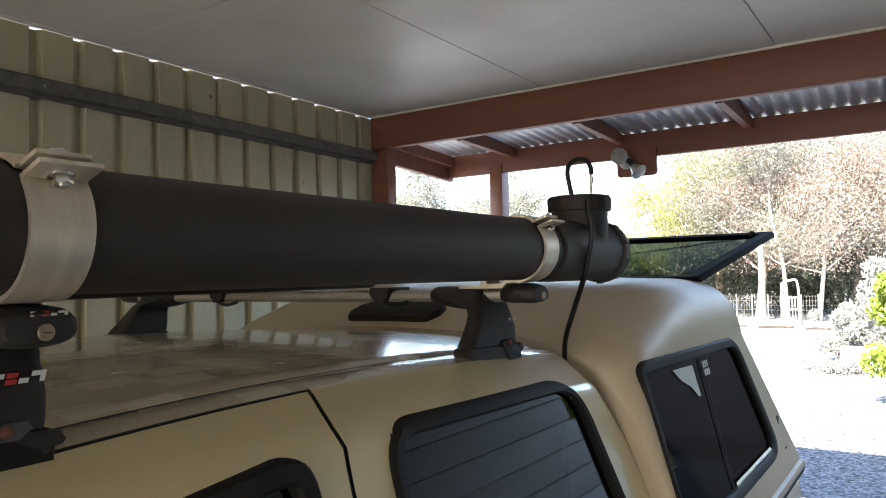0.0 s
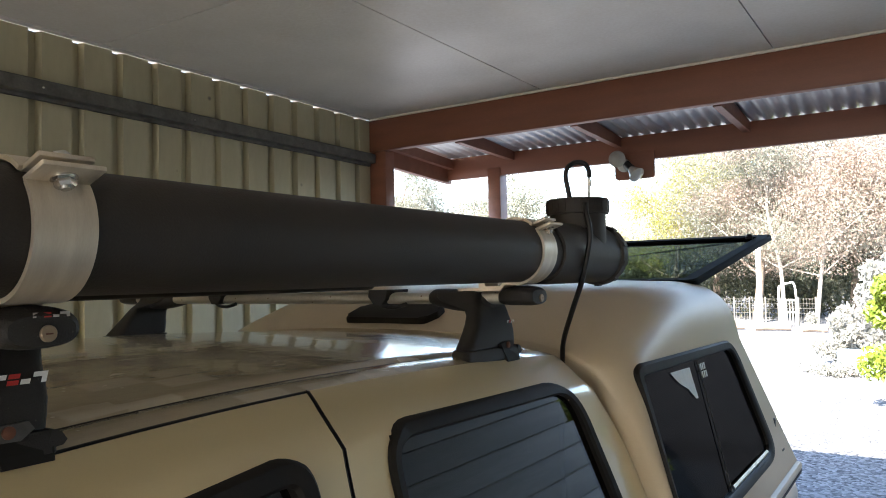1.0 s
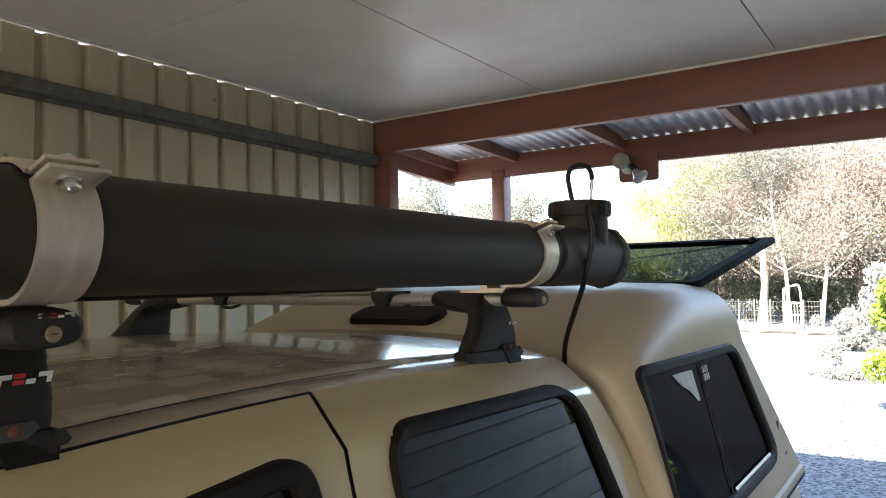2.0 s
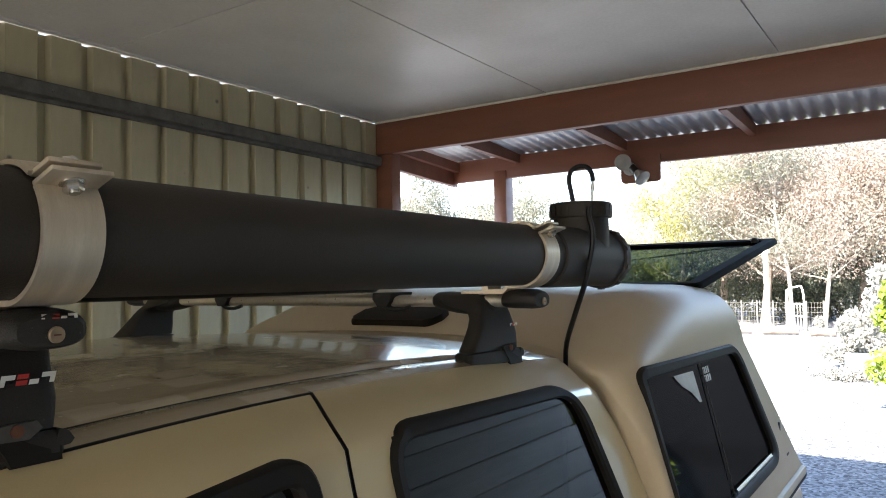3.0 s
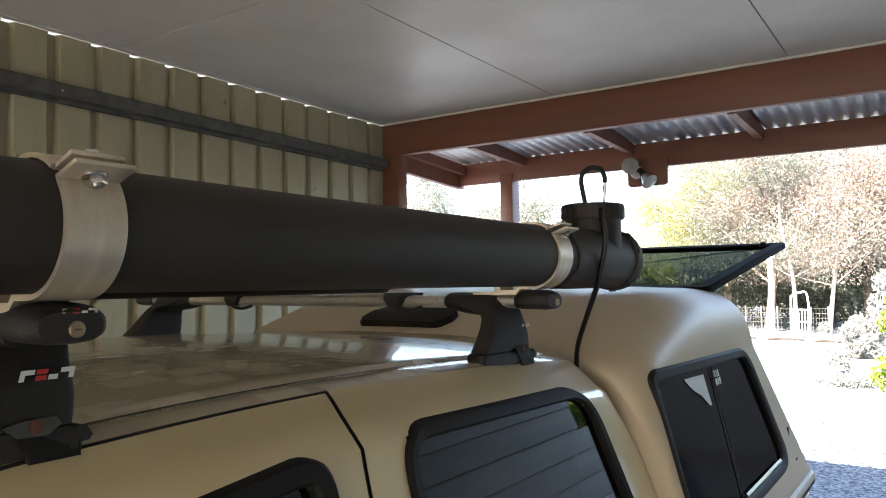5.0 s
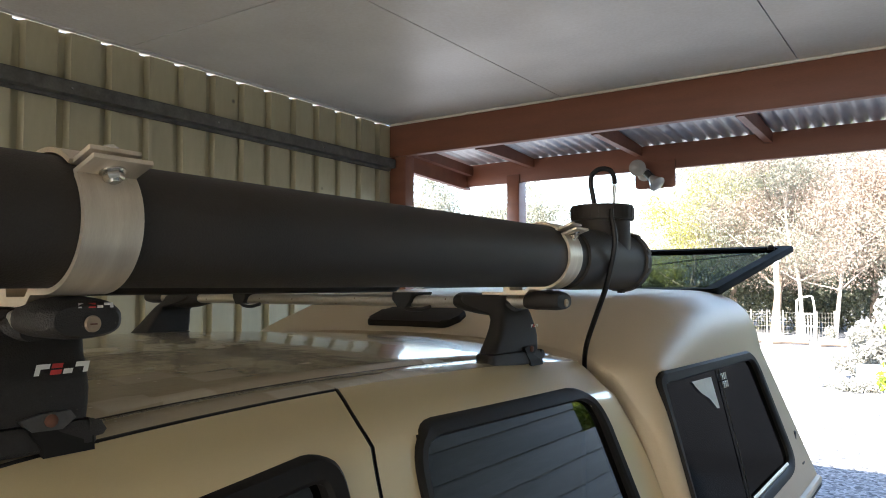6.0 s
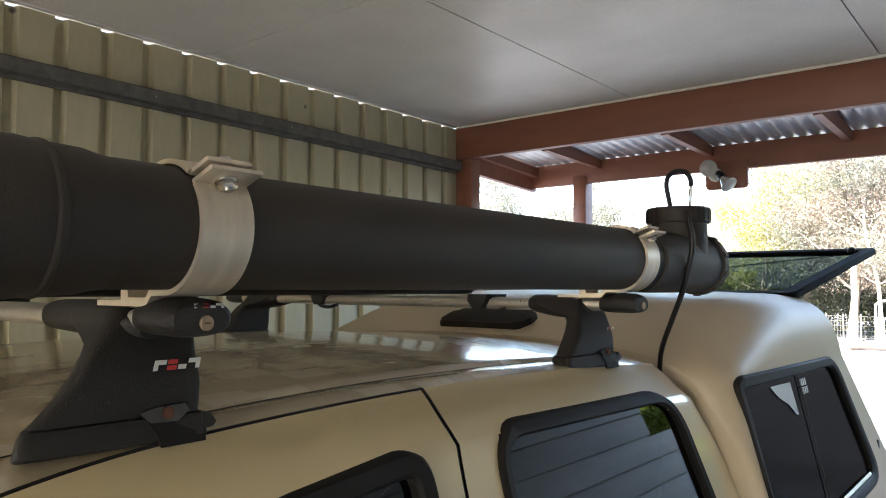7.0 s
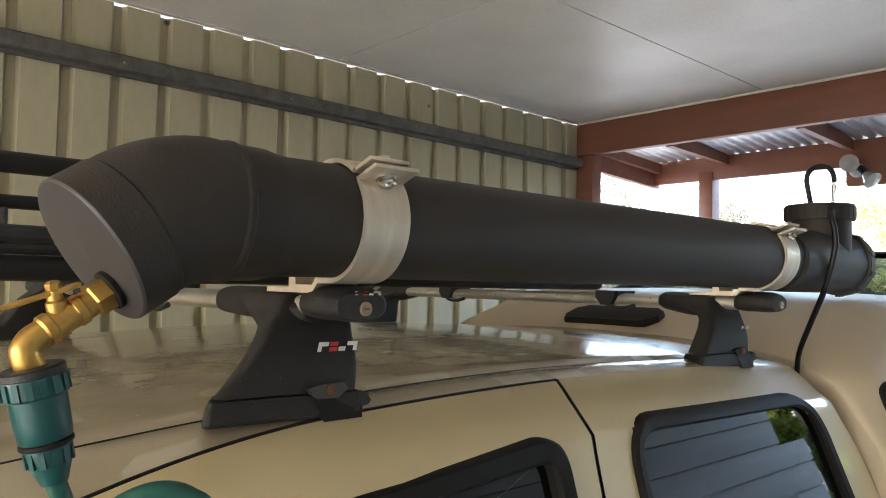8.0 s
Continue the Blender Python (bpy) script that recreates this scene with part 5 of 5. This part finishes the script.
def make_tree(seed, height, spread, bark, leaf, leaves, base, label, lean=0.0, low=0.35, size=0.065, trunk_r=0.16, clump=0.16):
    rng = np.random.default_rng(seed)
    tree = thing("tree", base, label, "tree", "trees behind the yard")
    bx = Vector(base)
    trunk_h = height * 0.62
    top = bx + Vector((lean * height, rng.normal() * 0.05 * height, trunk_h))
    axis = bent([bx - Vector((0, 0, 0.1)), bx + Vector((lean * height * 0.2 + rng.normal() * 0.1, rng.normal() * 0.1, trunk_h * 0.33)), bx + Vector((lean * height * 0.6 + rng.normal() * 0.15, rng.normal() * 0.15, trunk_h * 0.68)), top], 4)
    n = len(axis)
    bm = tube(axis, [trunk_r * (1 - 0.65 * k / (n - 1)) for k in range(n)], 9)
    centres, radii = [], []
    for k in range(int(9 + 4 * rng.random())):
        t = low + (1 - low) * (k / 11) if k < 11 else 0.95
        p = axis[min(n - 1, int(t * (n - 1)))]
        ang = k * 2.4 + rng.random()
        reach = spread * (0.55 + 0.5 * rng.random()) * (1.1 - 0.35 * t)
        rise = height * (0.10 + 0.22 * rng.random())
        end = p + Vector((math.cos(ang) * reach, math.sin(ang) * reach, rise))
        mid = p + (end - p) * 0.5 + Vector((0, 0, -0.06 * reach))
        add_tube(bm, bent([p, mid, end], 3), [trunk_r * 0.34, trunk_r * 0.28, trunk_r * 0.24, trunk_r * 0.2, trunk_r * 0.14, trunk_r * 0.1, trunk_r * 0.05], 6)
        for j in range(4):
            q = p + (end - p) * (0.55 + 0.18 * j) + Vector(rng.normal(size=3).tolist()) * spread * 0.13
            centres.append(tuple(q))
            radii.append(height * clump * (0.55 + 0.7 * rng.random()))
            add_tube(bm, [p + (end - p) * (0.5 + 0.12 * j), q], [trunk_r * 0.09, trunk_r * 0.03], 4)
    part("trunk", bm, bark, tree)
    pts, faces = leaf_cloud(rng, np.array(centres), np.array(radii), int(leaves * 3.6), size * 0.68)
    pts -= np.array(base)
    crown = new("crown", cloud_mesh("crown", pts, faces, leaf))
    crown.parent = tree
    return tree


def make_bush(seed, base, w, h, leaf, leaves, label, size=0.05, name="bush"):
    rng = np.random.default_rng(seed)
    bush = thing(name, base, label, "bush")
    b = np.array(base)
    n = 26
    c = np.stack([rng.normal(size=n) * w * 0.27, rng.normal(size=n) * w * 0.27, h * (0.16 + 0.66 * rng.random(n))], 1)
    r = w * (0.14 + 0.14 * rng.random(n)) * (1.15 - 0.5 * c[:, 2] / h)
    pts, faces = leaf_cloud(rng, c, r, leaves, size, 1.0)
    pts[:, 2] = np.maximum(pts[:, 2], 0.01)
    crown = new("foliage", cloud_mesh("foliage", pts, faces, leaf))
    crown.parent = bush
    bm = bmesh.new()
    for k in range(9):
        add_tube(bm, bent([Vector(base), Vector(base) + Vector(c[k].tolist()) * 0.5 + Vector((0, 0, 0.02)), Vector(base) + Vector(c[k].tolist())], 3), [0.02, 0.017, 0.015, 0.012, 0.01, 0.008, 0.005], 5)
    part("stems", bm, TRUNK_DARK, bush)
    return bush


def spot(px_x, dist):
    """A place on the ground at a bearing (degrees left of +y) and a distance from the carport."""
    a = radians(px_x)
    return (0.66 - math.sin(a) * dist, -0.38 + math.cos(a) * dist, 0)


# bearing, distance, height, spread, bark, leaf, leaves, lean, trunk radius
TREES = [
    (37.3, 26, 6.0, 2.2, TRUNK_DARK, LEAF_GUM, 12000, 0.03, 0.13),
    (33.8, 29, 5.6, 2.4, TRUNK_DARK, LEAF_BROWN, 12000, -0.02, 0.13),
    (28.4, 24, 5.6, 1.5, TRUNK_DARK, LEAF_GUM, 10000, 0.0, 0.11),
    (31.3, 36, 5.8, 2.4, TRUNK_DARK, LEAF_GREY, 6000, 0.0, 0.13),
    (16.3, 33, 8.4, 2.6, TRUNK_DARK, LEAF_YELLOW, 9000, 0.02, 0.14),
    (13.3, 36, 9.0, 3.0, TRUNK_DARK, LEAF_GUM, 10000, 0.0, 0.18),
    (10.8, 31, 8.8, 3.0, TRUNK_DARK, LEAF_BROWN, 10000, 0.05, 0.17),
    (9.0, 29.5, 10.0, 3.2, TRUNK_PALE, LEAF_GUM, 10000, -0.02, 0.08),
    (7.0, 30.5, 8.6, 3.0, TRUNK_PALE, LEAF_BROWN, 10000, 0.04, 0.09),
    (4.8, 34, 9.6, 3.2, TRUNK_DARK, LEAF_GREY, 10000, 0.0, 0.18),
    (2.4, 32, 9.2, 3.2, TRUNK_PALE, LEAF_BROWN, 10000, -0.03, 0.09),
    (-0.2, 37, 10.2, 3.4, TRUNK_DARK, LEAF_GUM, 9000, 0.0, 0.18),
    (-3.2, 35, 9.8, 3.4, TRUNK_DARK, LEAF_GREY, 8000, 0.0, 0.18),
    (35.6, 27, 5.6, 2.0, TRUNK_DARK, LEAF_GREY, 10000, 0.0, 0.11),
    (39.2, 28, 5.9, 2.2, TRUNK_DARK, LEAF_YELLOW, 9000, 0.0, 0.12),
    (30.2, 27, 5.2, 1.8, TRUNK_DARK, LEAF_BROWN, 9000, 0.02, 0.11),
    (17.6, 38, 8.2, 2.6, TRUNK_DARK, LEAF_GREY, 9000, 0.0, 0.14),
    (19.8, 44, 7.4, 3.0, TRUNK_DARK, LEAF_GREY, 7000, 0.0, 0.16),
    (41.3, 33, 7.4, 2.8, TRUNK_DARK, LEAF_GUM, 7000, 0.0, 0.15),
    (-9.2, 33, 9.5, 3.3, TRUNK_DARK, LEAF_GUM, 7000, 0.0, 0.18),
]
LABELS = {"gum_leaves": "gum tree with thin olive foliage", "dry_gum_leaves": "gum tree with brownish dry foliage", "yellow_green_leaves": "tree with yellow-green autumn foliage", "grey_green_leaves": "gum tree with grey-green foliage"}
for k, (a, d, hh, sp, bark, leaf, nl, lean, tr) in enumerate(TREES):
    make_tree(40 + k, hh, sp, bark, leaf, nl, spot(a, d), LABELS[leaf.name] + (" and a pale smooth trunk" if bark is TRUNK_PALE else " and a dark rough trunk"), lean, trunk_r=tr)

# scrub under and behind the trees
rng = np.random.default_rng(9)
n = 300
a = np.radians(rng.uniform(-14, 52, n))
d = rng.uniform(33, 52, n)
c = np.stack([0.66 - np.sin(a) * d, -0.38 + np.cos(a) * d, rng.uniform(0.2, 2.6, n) * (0.75 + 0.25 * (np.degrees(a) < 20))], 1)
pts, faces = leaf_cloud(rng, c, rng.uniform(0.9, 1.9, n), 120000, 0.10)
pts[:, 2] = np.maximum(pts[:, 2], 0.02)
scrub = new("scrub", cloud_mesh("scrub", pts, faces, LEAF_DARK))
tagged(scrub, "tangled dark olive scrub under the far trees", "scrub", kind="stuff")
n = 420
a = np.radians(np.where(rng.random(n) < 0.72, rng.uniform(-14, 16.5, n), rng.uniform(16.5, 52, n)))
d = rng.uniform(55, 80, n)
c = np.stack([0.66 - np.sin(a) * d, -0.38 + np.cos(a) * d, rng.uniform(0.5, 13.0, n) * (0.24 + 0.76 * (np.degrees(a) < 16.5))], 1)
pts, faces = leaf_cloud(rng, c, rng.uniform(1.6, 3.4, n), 170000, 0.17)
pts[:, 2] = np.maximum(pts[:, 2], 0.02)
far = new("far_woods", cloud_mesh("far_woods", pts, faces, LEAF_FAR))
tagged(far, "far grey-green woods", "woods", kind="stuff")

# bushes beside the drive
make_bush(3, (-0.82, 16.2, 0), 0.9, 1.35, LEAF_GREY, 9000, "pale grey-green bush beside the drive", 0.045)
make_bush(4, (0.64, 11.6, 0), 1.3, 2.1, LEAF_BRIGHT, 12000, "bright yellow-green hedge bush beside the drive", 0.05)
make_bush(5, (0.35, 17.4, 0), 2.2, 2.4, LEAF_GREY, 9000, "pale overgrown shrub behind the bin", 0.06)
make_bush(6, (-0.95, 15.05, 0), 0.75, 0.16, LEAF_GREY, 2500, "low weeds at the foot of the bush", 0.04)
make_bush(7, (3.0, 6.95, 0), 0.95, 2.4, LEAF_BRIGHT, 24000, "bright green bush past the end of the house", 0.05)

# steel bin by the bush
bin_ = thing("storage_bin", (-0.6, 15.4, 0), "grey-blue ribbed steel bin half hidden by the bush", "bin")
bm = bmesh.new()
for k in range(9):
    add_box(bm, (-0.93 + 0.075 * k, 15.33, 0.02), (-0.885 + 0.075 * k, 15.35, 0.42))
part("front_rib", bm, BIN_GREY, bin_)
part("body", box((-0.95, 15.35, 0), (-0.25, 15.7, 0.44), 0.01), BIN_GREY, bin_)

# wire fence with posts along the far side
fence = thing("wire_fence", (-6, 29, 0), "low wire mesh fence with thin steel posts", "fence")
f0, f1 = Vector(spot(19, 31.0)), Vector(spot(7.0, 28.5))
m = 12
for k in range(m + 1):
    p = f0.lerp(f1, k / m)
    part("post", tube([p, p + Vector((0, 0, 1.05))], 0.028, 8), GALV, fence)
for j in range(6):
    z = 0.15 + 0.165 * j
    part("wire", tube([f0 + Vector((0, 0, z)), f1 + Vector((0, 0, z))], 0.004, 5), GALV, fence)
bm = bmesh.new()
for k in range(70):
    p = f0.lerp(f1, k / 69)
    add_tube(bm, [p + Vector((0, 0, 0.05)), p + Vector((0, 0, 1.0))], 0.0035, 4)
tagged(part("mesh_wire", bm, GALV, fence), "", "", "", "stuff")
# white pole and a bent gate frame by the fence
single("white_pole", turned([(0.085, 0), (0.08, 2.9), (0.07, 2.95), (0.0, 2.96)], Matrix.Translation(spot(10.55, 27.6)), 14), WHITE_PAINT, "pale round timber pole by the fence", "pole", base=spot(10.55, 27.6))
g = Vector(spot(9.3, 28.0))
gate = thing("gate_frame", tuple(g), "pale bent tube gate frame by the fence", "gate")
r = Vector((0.55, 0.07, 0))
part("hoop", tube(bent([g, g + Vector((0, 0, 1.25)), g + Vector((0.05, 0, 1.45)), g + Vector((0.27, 0.03, 1.53)), g + r + Vector((-0.05, 0, 1.42)), g + r], 6), 0.03, 10), WHITE_PAINT, gate)
for z in (0.15, 0.55, 0.95):
    part("bar", tube([g + Vector((0, 0, z)), g + r + Vector((0, 0, z))], 0.018, 8), WHITE_PAINT, gate)
for k in range(6):
    q = g + r * (k / 6 + 0.08)
    part("rod", tube([q + Vector((0, 0, 0.15)), q + Vector((0, 0, 0.95))], 0.010, 6), WHITE_PAINT, gate)
# log edging before the fence
for k, (b0, b1, dd) in enumerate(((10.9, 8.6, 26.8), (7.9, 6.3, 26.2), (14.5, 11.6, 27.2))):
    p, q = Vector(spot(b0, dd)) + Vector((0, 0, 0.11)), Vector(spot(b1, dd)) + Vector((0, 0, 0.10))
    single("log", tube(bent([p, p.lerp(q, 0.4) + Vector((0, 0.06, 0.02)), q], 4), [0.11, 0.12, 0.12, 0.11, 0.11, 0.10, 0.10, 0.09, 0.09], 9), TRUNK_DARK, "weathered brown edging log on the ground", "log", "edging logs", base=tuple(p))
# sticks and stones scattered on the drive
rng = random.Random(5)
for k in range(26):
    a, dd = rng.uniform(4.5, 13.5), rng.uniform(10.5, 25)
    p = Vector(spot(a, dd))
    r0 = rng.uniform(0.03, 0.08)
    bm = bmesh.new()
    bmesh.ops.create_icosphere(bm, subdivisions=1, radius=r0)
    for v in bm.verts:
        v.co *= 0.75 + 0.5 * rng.random()
        v.co.z *= 0.6
    bmesh.ops.translate(bm, verts=bm.verts[:], vec=p + Vector((0, 0, r0 * 0.4)))
    single("stone", bm, CONCRETE, "loose stone on the crushed rock drive", "stone", "stones on the drive", base=tuple(p), flat=True)
